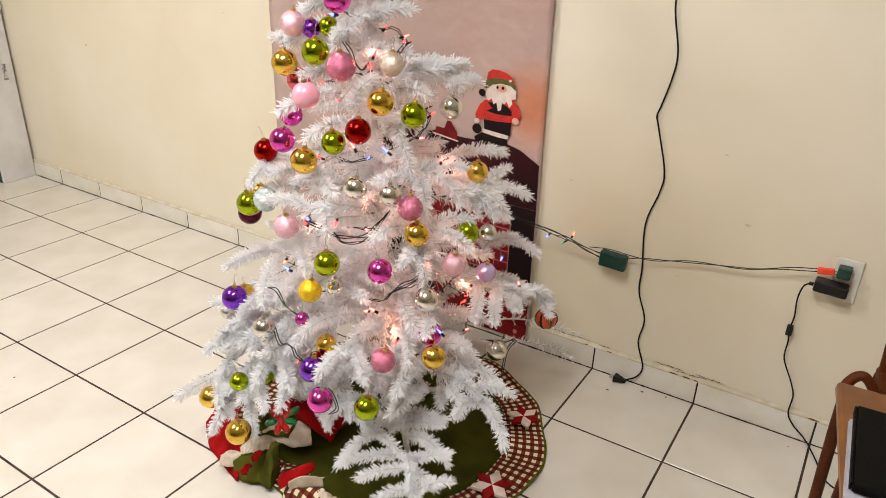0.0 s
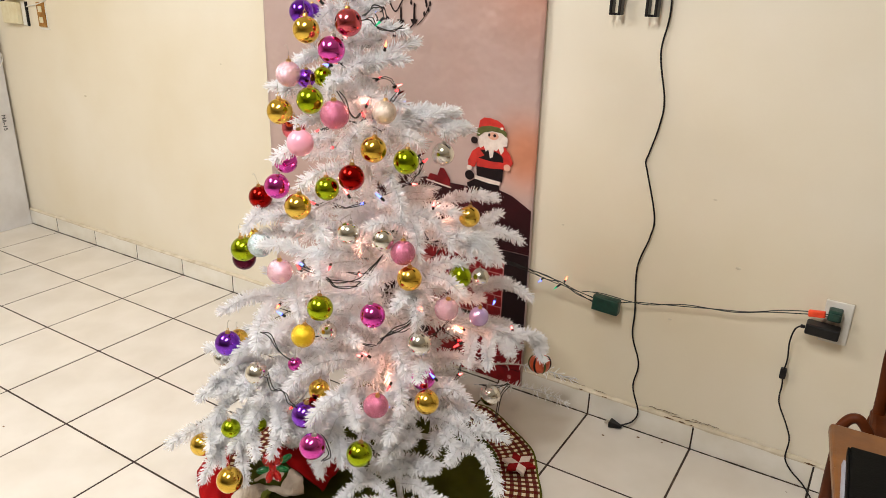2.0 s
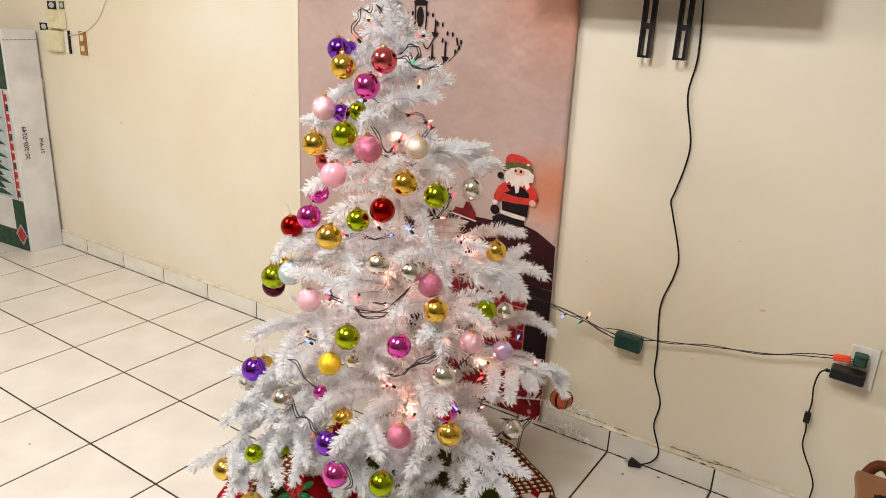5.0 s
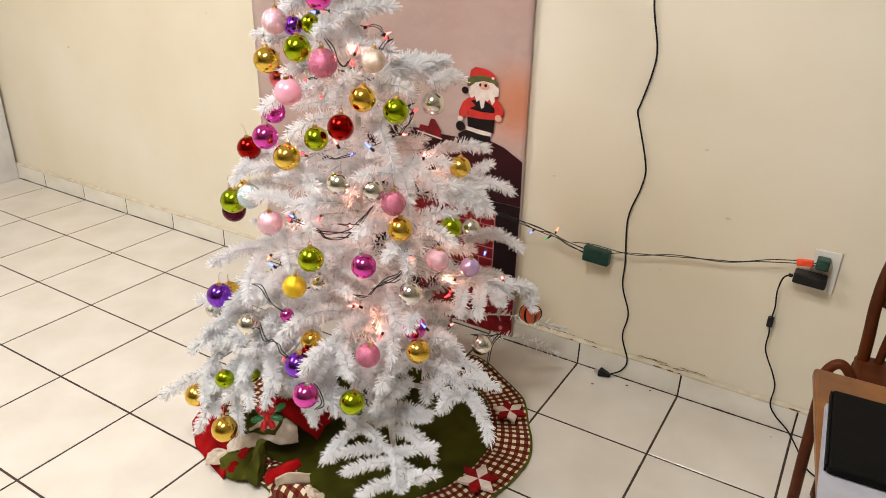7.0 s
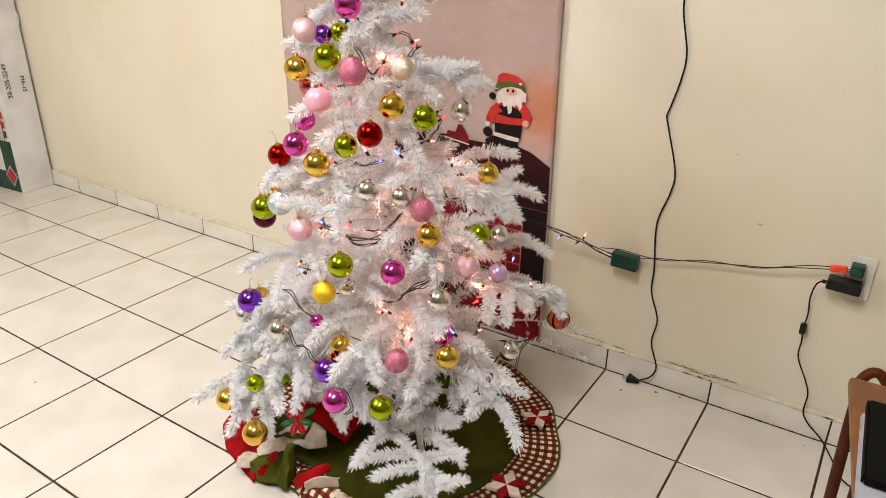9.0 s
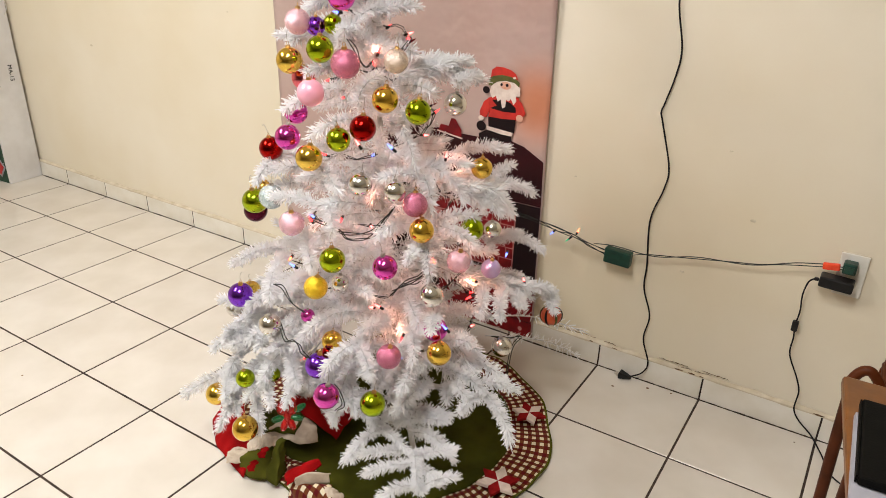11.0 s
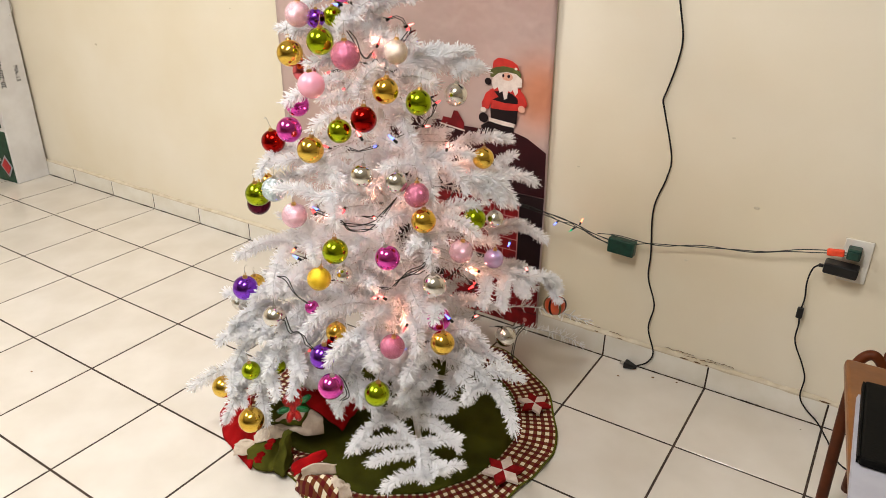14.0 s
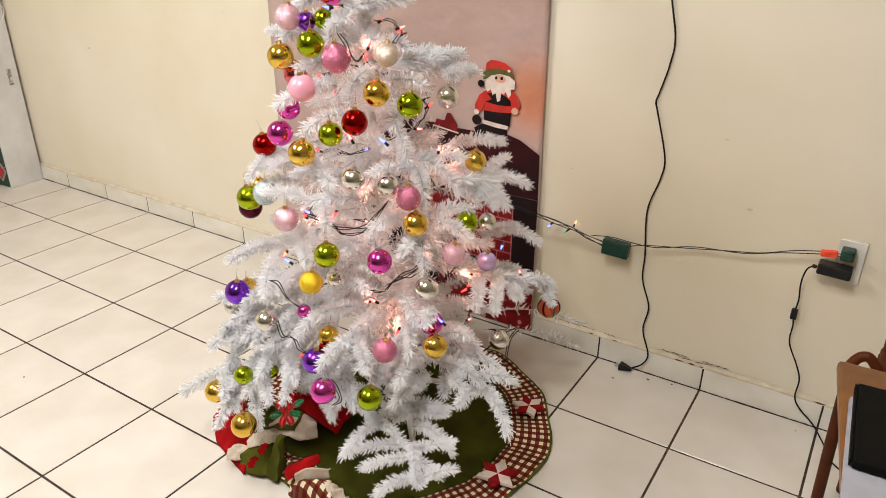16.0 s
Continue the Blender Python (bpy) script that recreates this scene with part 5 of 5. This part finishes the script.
def bauble(kind):
    """Sphere with a crimped cap, a ring and a hanging loop; 28 mm radius."""
    t = thing("bauble", pose(0, 0, 0), LABEL[kind] + " bauble hanging on the white tree", "bauble", "baubles on the tree")
    part("ball", ball(0.028, 40, 24), BALL[kind], t, smooth=True)
    cap = M["capsilver"] if kind in ("silver", "clearblue", "magenta") else M["cap"]
    V, F = [], []
    n = 20
    for j, (rr, z) in enumerate([(0.0058, 0.0268), (0.0055, 0.0292), (0.0048, 0.0318), (0.0, 0.0324)]):
        for i in range(n):
            q = rr * (1.08 if j == 0 and i % 2 else 1.0)
            V.append((q * math.cos(2 * math.pi * i / n), q * math.sin(2 * math.pi * i / n), z))
    for j in range(3):
        for i in range(n):
            i2 = (i + 1) % n
            F.append((j * n + i, j * n + i2, (j + 1) * n + i2, (j + 1) * n + i))
    top = obj("cap", V, F, cap, t)
    loop = [Vector((0.0032 * math.cos(a), 0, 0.0355 + 0.0040 * math.sin(a))) for a in np.linspace(0, 2 * math.pi, 15)]
    tubes("ring", [loop], 0.0006, cap, top, sides=5)
    tubes("hook", [smoothline([(0, 0, 0.039), (0.002, 0.001, 0.052), (0.001, 0.005, 0.062), (0, 0.010, 0.060)], 5)], 0.0005, M["capsilver"], top, sides=5)
    if kind == "striped":
        for a in range(6):
            ln = [Vector((0.0279 * math.sin(b) * math.cos(radians(60 * a)), 0.0279 * math.sin(b) * math.sin(radians(60 * a)), 0.0279 * math.cos(b))) for b in np.linspace(0.2, 2.94, 16)]
            tubes("stripe", [ln], lambda u: 0.0006 + 0.0028 * math.sin(math.pi * u), M["p_olive"] if a % 2 else M["p_black"], t, sides=8)
    return t


for kind, places in dict(gold=GOLD, green=GREEN, silver=SILVER, magenta=MAGENTA, purple=PURPLE, **OTHERS).items():
    first = None
    for x, y, z, r in places:
        m = pose(x, y, z, rnd.uniform(-10, 10), rnd.uniform(-10, 10), rnd.uniform(0, 360)) @ Matrix.Diagonal((r / 0.028,) * 3 + (1,))
        if first is None:
            first = bauble(kind)
            first.matrix_basis = m
        else:
            c = copy_thing(first, m)
            c.matrix_basis = m

# ---- fairy lights ----
lights = thing("fairy_lights", pose(0, 0, 0), "dark green string of small coloured fairy lights wound round the tree", "fairy lights")
path = []
for i in range(230):
    u = i / 229
    z = 0.22 + 1.13 * u
    a = 2.2 + u * 6.5 * 2 * math.pi
    r = reach(z) * (0.50 + 0.20 * noise.noise((i * 0.13, 2, 0))) - 0.01
    z += 0.05 * noise.noise((i * 0.17, 7, 0)) + 0.018 * noise.noise((i * 0.6, 3, 0))
    path.append(axis(z) + Vector((r * math.cos(a), r * math.sin(a), 0)))
two = [p + Vector((0.004 * math.sin(i * 1.1), 0.004 * math.cos(i * 1.1), 0.005 * math.sin(i * 0.7))) for i, p in enumerate(path)]
for q in (path, two):
    tubes("cord", [q], 0.0011, M["green_wire"], lights, sides=5)
LOOPS = [
    [(1.245, -0.905, 0.719), (1.287, -0.898, 0.709), (1.319, -0.888, 0.704), (1.336, -0.887, 0.686), (1.367, -0.872, 0.684), (1.385, -0.855, 0.698), (1.40, -0.833, 0.728), (1.41, -0.816, 0.75)],
    [(1.307, -0.894, 0.699), (1.343, -0.881, 0.694), (1.379, -0.857, 0.704), (1.393, -0.841, 0.722), (1.407, -0.822, 0.742)],
    [(1.449, -0.881, 0.577), (1.46, -0.865, 0.594), (1.472, -0.846, 0.61), (1.49, -0.823, 0.619), (1.494, -0.80, 0.652)],
    [(1.451, -0.874, 0.588), (1.468, -0.856, 0.596), (1.484, -0.836, 0.605), (1.494, -0.818, 0.621), (1.489, -0.80, 0.664)]]
LOOPS += [
    [(1.185, -0.96, 0.465), (1.244, -1.001, 0.452), (1.266, -0.997, 0.46), (1.282, -0.997, 0.451), (1.292, -1.0, 0.436), (1.314, -0.997, 0.43)],
    [(1.268, -0.782, 1.088), (1.285, -0.78, 1.066), (1.296, -0.78, 1.05), (1.311, -0.776, 1.034), (1.319, -0.767, 1.045)],
    [(1.30, -0.70, 1.02), (1.336, -0.688, 1.057), (1.339, -0.682, 1.066), (1.345, -0.665, 1.083)],
    [(1.202, -0.745, 1.268), (1.179, -0.744, 1.279), (1.175, -0.739, 1.297), (1.187, -0.734, 1.31), (1.185, -0.729, 1.328), (1.207, -0.724, 1.329), (1.212, -0.721, 1.335)]]
LOOPS += [
    [(1.284, -0.716, 1.231), (1.297, -0.702, 1.232), (1.308, -0.695, 1.22), (1.325, -0.675, 1.211), (1.332, -0.663, 1.209), (1.337, -0.636, 1.221)],
    [(1.284, -0.711, 1.24), (1.293, -0.698, 1.25), (1.296, -0.688, 1.262), (1.307, -0.675, 1.257), (1.316, -0.675, 1.233)],
    [(1.177, -0.958, 0.557), (1.204, -0.959, 0.554), (1.232, -0.963, 0.532), (1.272, -0.962, 0.515)],
    [(1.379, -1.0, 0.389), (1.394, -1.0, 0.373), (1.408, -1.002, 0.35), (1.396, -1.013, 0.333)],
    [(1.568, -0.624, 0.389), (1.597, -0.585, 0.371), (1.612, -0.553, 0.372), (1.605, -0.583, 0.348), (1.609, -0.613, 0.281)]]
slack = [[Vector(p) + Vector((0.004, 0.003, 0.006 * math.sin(2.1 * i))) for i, p in enumerate(q)] for q in LOOPS]
for q in LOOPS + slack:
    tubes("cord", [smoothline(q, 6)], 0.0012, M["green_wire"], lights, sides=5)
tail = [(1.33, -0.20, 0.54), (1.40, -0.10, 0.496), (1.50, -0.06, 0.462), (1.53, -0.05, 0.453), (1.586, -0.05, 0.437), (1.640, -0.04, 0.424)]
tail2 = [(1.33, -0.20, 0.535), (1.40, -0.10, 0.488), (1.51, -0.055, 0.448), (1.545, -0.05, 0.442), (1.60, -0.048, 0.425), (1.640, -0.035, 0.405)]
tail3 = [(1.34, -0.19, 0.530), (1.41, -0.10, 0.492), (1.49, -0.06, 0.466), (1.54, -0.053, 0.445), (1.60, -0.045, 0.432), (1.642, -0.034, 0.418)]
tail4 = [(1.34, -0.19, 0.545), (1.42, -0.09, 0.490), (1.48, -0.062, 0.456), (1.535, -0.057, 0.455), (1.585, -0.052, 0.428), (1.642, -0.04, 0.412)]
lead = [(1.715, -0.03, 0.425), (1.765, -0.03, 0.440), (1.862, -0.025, 0.455), (1.984, -0.025, 0.477), (2.071, -0.028, 0.494), (2.15, -0.03, 0.522), (2.213, -0.034, 0.538)]
lead2 = [(1.60, -0.05, 0.440), (1.66, -0.034, 0.442), (1.74, -0.03, 0.437), (1.80, -0.026, 0.440), (1.90, -0.024, 0.467), (2.03, -0.028, 0.482), (2.12, -0.03, 0.508), (2.213, -0.034, 0.530)]
for q in [smoothline(q, 8) for q in (tail, tail2, tail3, tail4, lead, lead2)] + [smoothline([(2.249, -0.034, 0.540), (2.262, -0.03, 0.541)], 3), smoothline([(2.249, -0.034, 0.533), (2.262, -0.03, 0.535)], 3)]:
    tubes("cord", [q], 0.0014, M["green_wire"], lights, sides=6)
part("control_box", (lambda b: (bmesh.ops.transform(b, matrix=pose(1.676, -0.036, 0.411, 0, 2, 0), verts=b.verts), b)[1])(box(-0.041, 0.041, -0.014, 0.014, -0.024, 0.024, 0.004)), M["green_plastic"], lights, "dark green plastic control box")


def bulb_meshes():
    bm = bmesh.new()
    bmesh.ops.create_cone(bm, cap_ends=True, segments=8, radius1=0.0032, radius2=0.0028, depth=0.012)
    a = bpy.data.meshes.new("socket")
    bm.to_mesh(a)
    bm.free()
    a.materials.append(M["green_wire"])
    out = {}
    for c, m in BULB.items():
        bm = bmesh.new()
        bmesh.ops.create_cone(bm, cap_ends=True, segments=8, radius1=0.0030, radius2=0.0010, depth=0.014)
        b = bpy.data.meshes.new("bulb")
        bm.to_mesh(b)
        bm.free()
        b.materials.append(m)
        out[c] = b
    return a, out


SOCK, BULBS = bulb_meshes()


def fairy_bulb(p, way, color):
    turn = way.to_track_quat("Z", "Y").to_matrix().to_4x4()
    s = new("bulb_socket", SOCK)
    s.parent = lights
    s.matrix_basis = Matrix.Translation(p) @ turn
    b = new("bulb", BULBS[color])
    b.parent = s
    b.matrix_basis = pose(0, 0, 0.0125)


COLORS = ["unlit", "pink", "red", "unlit", "red", "unlit", "blue"]
for i in range(3, 228, 3):
    out = (path[i] - axis(path[i].z)).normalized()
    fairy_bulb(path[i], (out + Vector((rnd.uniform(-0.6, 0.6), rnd.uniform(-0.6, 0.6), rnd.uniform(-0.3, 0.9)))).normalized(), COLORS[(i // 3) % 7])
fairy_bulb(Vector((1.475, -0.065, 0.455)), Vector((-0.6, 0, -0.7)).normalized(), "blue")
fairy_bulb(Vector((1.545, -0.055, 0.462)), Vector((0.35, -0.1, 0.9)).normalized(), "amber")
fairy_bulb(Vector((1.525, -0.055, 0.440)), Vector((-0.5, -0.2, -0.5)).normalized(), "green")
for x, y, z, c in [(1.335, -0.895, 0.737, "red"), (1.294, -0.83, 0.977, "red"), (1.272, -0.92, 0.721, "red"), (1.336, -0.765, 1.063, "red"), (1.417, -0.898, 0.546, "pink"), (1.434, -0.892, 0.548, "pink"), (1.342, -0.838, 0.881, "pink"),
                   (1.572, -0.725, 0.585, "amber"), (1.576, -0.742, 0.557, "red"), (1.62, -0.57, 0.535, "pink"), (1.587, -0.605, 0.615, "blue"), (1.491, -0.89, 0.496, "red"), (1.559, -0.815, 0.496, "blue")] + [
                   (1.399, -0.795, 0.874, "blue"), (1.472, -0.705, 0.847, "pink"), (1.233, -0.95, 0.638, "amber"), (1.248, -0.955, 0.619, "blue"), (1.502, -0.797, 0.651, "amber"), (1.221, -0.738, 1.311, "amber"),
                   (1.211, -0.757, 1.265, "red"), (1.312, -0.66, 1.281, "red"), (1.319, -0.69, 1.233, "green"), (1.336, -0.70, 1.176, "amber"), (1.346, -0.665, 1.085, "red")]:
    fairy_bulb(Vector((x, y, z)), Vector((rnd.uniform(-0.5, 0.6), rnd.uniform(-0.9, -0.2), rnd.uniform(-0.3, 0.9))).normalized(), c)
# point lights added inside the tree for the pink glow of its bulbs
for x, y, z, c, e in [(1.41, -0.89, 0.545, (1.0, 0.36, 0.28), 0.06), (1.35, -0.78, 0.74, (1.0, 0.25, 0.2), 0.15), (1.44, -0.62, 0.82, (1.0, 0.3, 0.24), 0.15), (1.30, -0.72, 1.06, (1.0, 0.3, 0.24), 0.10), (1.50, -0.62, 0.52, (1.0, 0.3, 0.22), 0.18),
                      (1.18, -0.78, 0.64, (1.0, 0.35, 0.3), 0.14), (1.20, -0.76, 0.88, (1.0, 0.35, 0.3), 0.10), (1.38, -0.76, 0.42, (1.0, 0.32, 0.26), 0.14), (1.52, -0.70, 0.62, (1.0, 0.34, 0.28), 0.14)]:
    l = bpy.data.lights.new("bulb_glow_fill", "POINT")
    l.energy, l.color, l.shadow_soft_size = e * 1.0, (c[0], c[1] + 0.10, c[2] + 0.02), 0.006
    new("bulb_glow_fill", l).location = (x, y, z)

# ---- beaded flower ornament by the skirt ----
flower = thing("poinsettia_ornament", pose(1.252, -1.018, 0.258) @ pose(0, 0, 0, 60, 0, 42) @ Matrix.Diagonal((0.62, 0.62, 0.8, 1)), "red and green beaded poinsettia ornament hanging low on the tree", "ornament")


def petal(angle, reach_, fat, name, material, label=""):
    bm = ball(0.012, 14, 10)
    a = radians(angle)
    for v in bm.verts:
        q = (v.co.x * 1.7 + reach_, v.co.y * fat, v.co.z * 0.7)
        v.co = (q[0] * math.cos(a) - q[1] * math.sin(a), q[0] * math.sin(a) + q[1] * math.cos(a), q[2])
    body = part(name, bm, material, flower, label, smooth=True)
    rim = []
    for b in np.linspace(0, 2 * math.pi, 21):
        q = (0.0225 * math.cos(b) + reach_, 0.0132 * fat * math.sin(b), 0.004)
        rim.append(Vector((q[0] * math.cos(a) - q[1] * math.sin(a), q[0] * math.sin(a) + q[1] * math.cos(a), q[2])))
    tubes("beaded_rim", [rim], lambda u: 0.0022 + 0.0007 * math.sin(u * 75), material, body, sides=7)


for angle, reach_, fat in ((66, 0.056, 0.75), (122, 0.031, 1.45), (58, 0.029, 1.45), (250, 0.034, 0.85), (296, 0.034, 0.85)):
    petal(angle, reach_, fat, "petal", M["beadred"], "glossy red petal")
for angle, reach_ in ((192, 0.036), (345, 0.036), (30, 0.056)):
    petal(angle, reach_, 0.8, "leaf", M["beadgreen"], "glossy green leaf")
petal(90, 0.0, 0.9, "centre", M["beadred"])

# ---- floor and skirting tiles ----
def chamfer_tile(sx, sy, h, c):
    V = [(-sx, -sy, -h), (sx, -sy, -h), (sx, sy, -h), (-sx, sy, -h), (-sx, -sy, -c), (sx, -sy, -c), (sx, sy, -c), (-sx, sy, -c),
         (-sx + c, -sy + c, 0), (sx - c, -sy + c, 0), (sx - c, sy - c, 0), (-sx + c, sy - c, 0)]
    F = [(0, 1, 5, 4), (1, 2, 6, 5), (2, 3, 7, 6), (3, 0, 4, 7), (4, 5, 9, 8), (5, 6, 10, 9), (6, 7, 11, 10), (7, 4, 8, 11), (8, 9, 10, 11)]
    me = bpy.data.meshes.new("tile")
    me.from_pydata(V, [], F)
    me.update()
    return me


half = (T - 0.0062) / 2
tile = chamfer_tile(half, half, 0.0028, 0.0008)
tile.materials.append(M["tile"])
trnd = random.Random(3)
far_v, far_f = [], []
for c in range(-6, 19):
    for r in range(36):
        m = pose((c + 0.5) * T, -(r + 0.5) * T, trnd.uniform(-0.0002, 0.0002), trnd.uniform(-0.05, 0.05), trnd.uniform(-0.05, 0.05), 90 * trnd.randrange(4))
        if c < 12 and r < 12:
            o = new("tile", tile)
            o.parent = floor
            o.matrix_basis = m
        else:
            far_f += [tuple(i + len(far_v) for i in p.vertices) for p in tile.polygons]
            far_v += [m @ v.co for v in tile.vertices]
tagged(obj("tile_field", far_v, far_f, M["tile"], floor), kind="stuff")
stile = chamfer_tile((T - 0.005) / 2, 0.0395, 0.006, 0.001)
stile.materials.append(M["base"])
for c in range(-6, 19):
    o = new("skirting_tile", stile)
    o.parent = baseboard
    o.matrix_basis = pose((c + 0.5) * T, -0.0127 + trnd.uniform(-0.0003, 0.0003), 0.0397, 90, 0, 0)
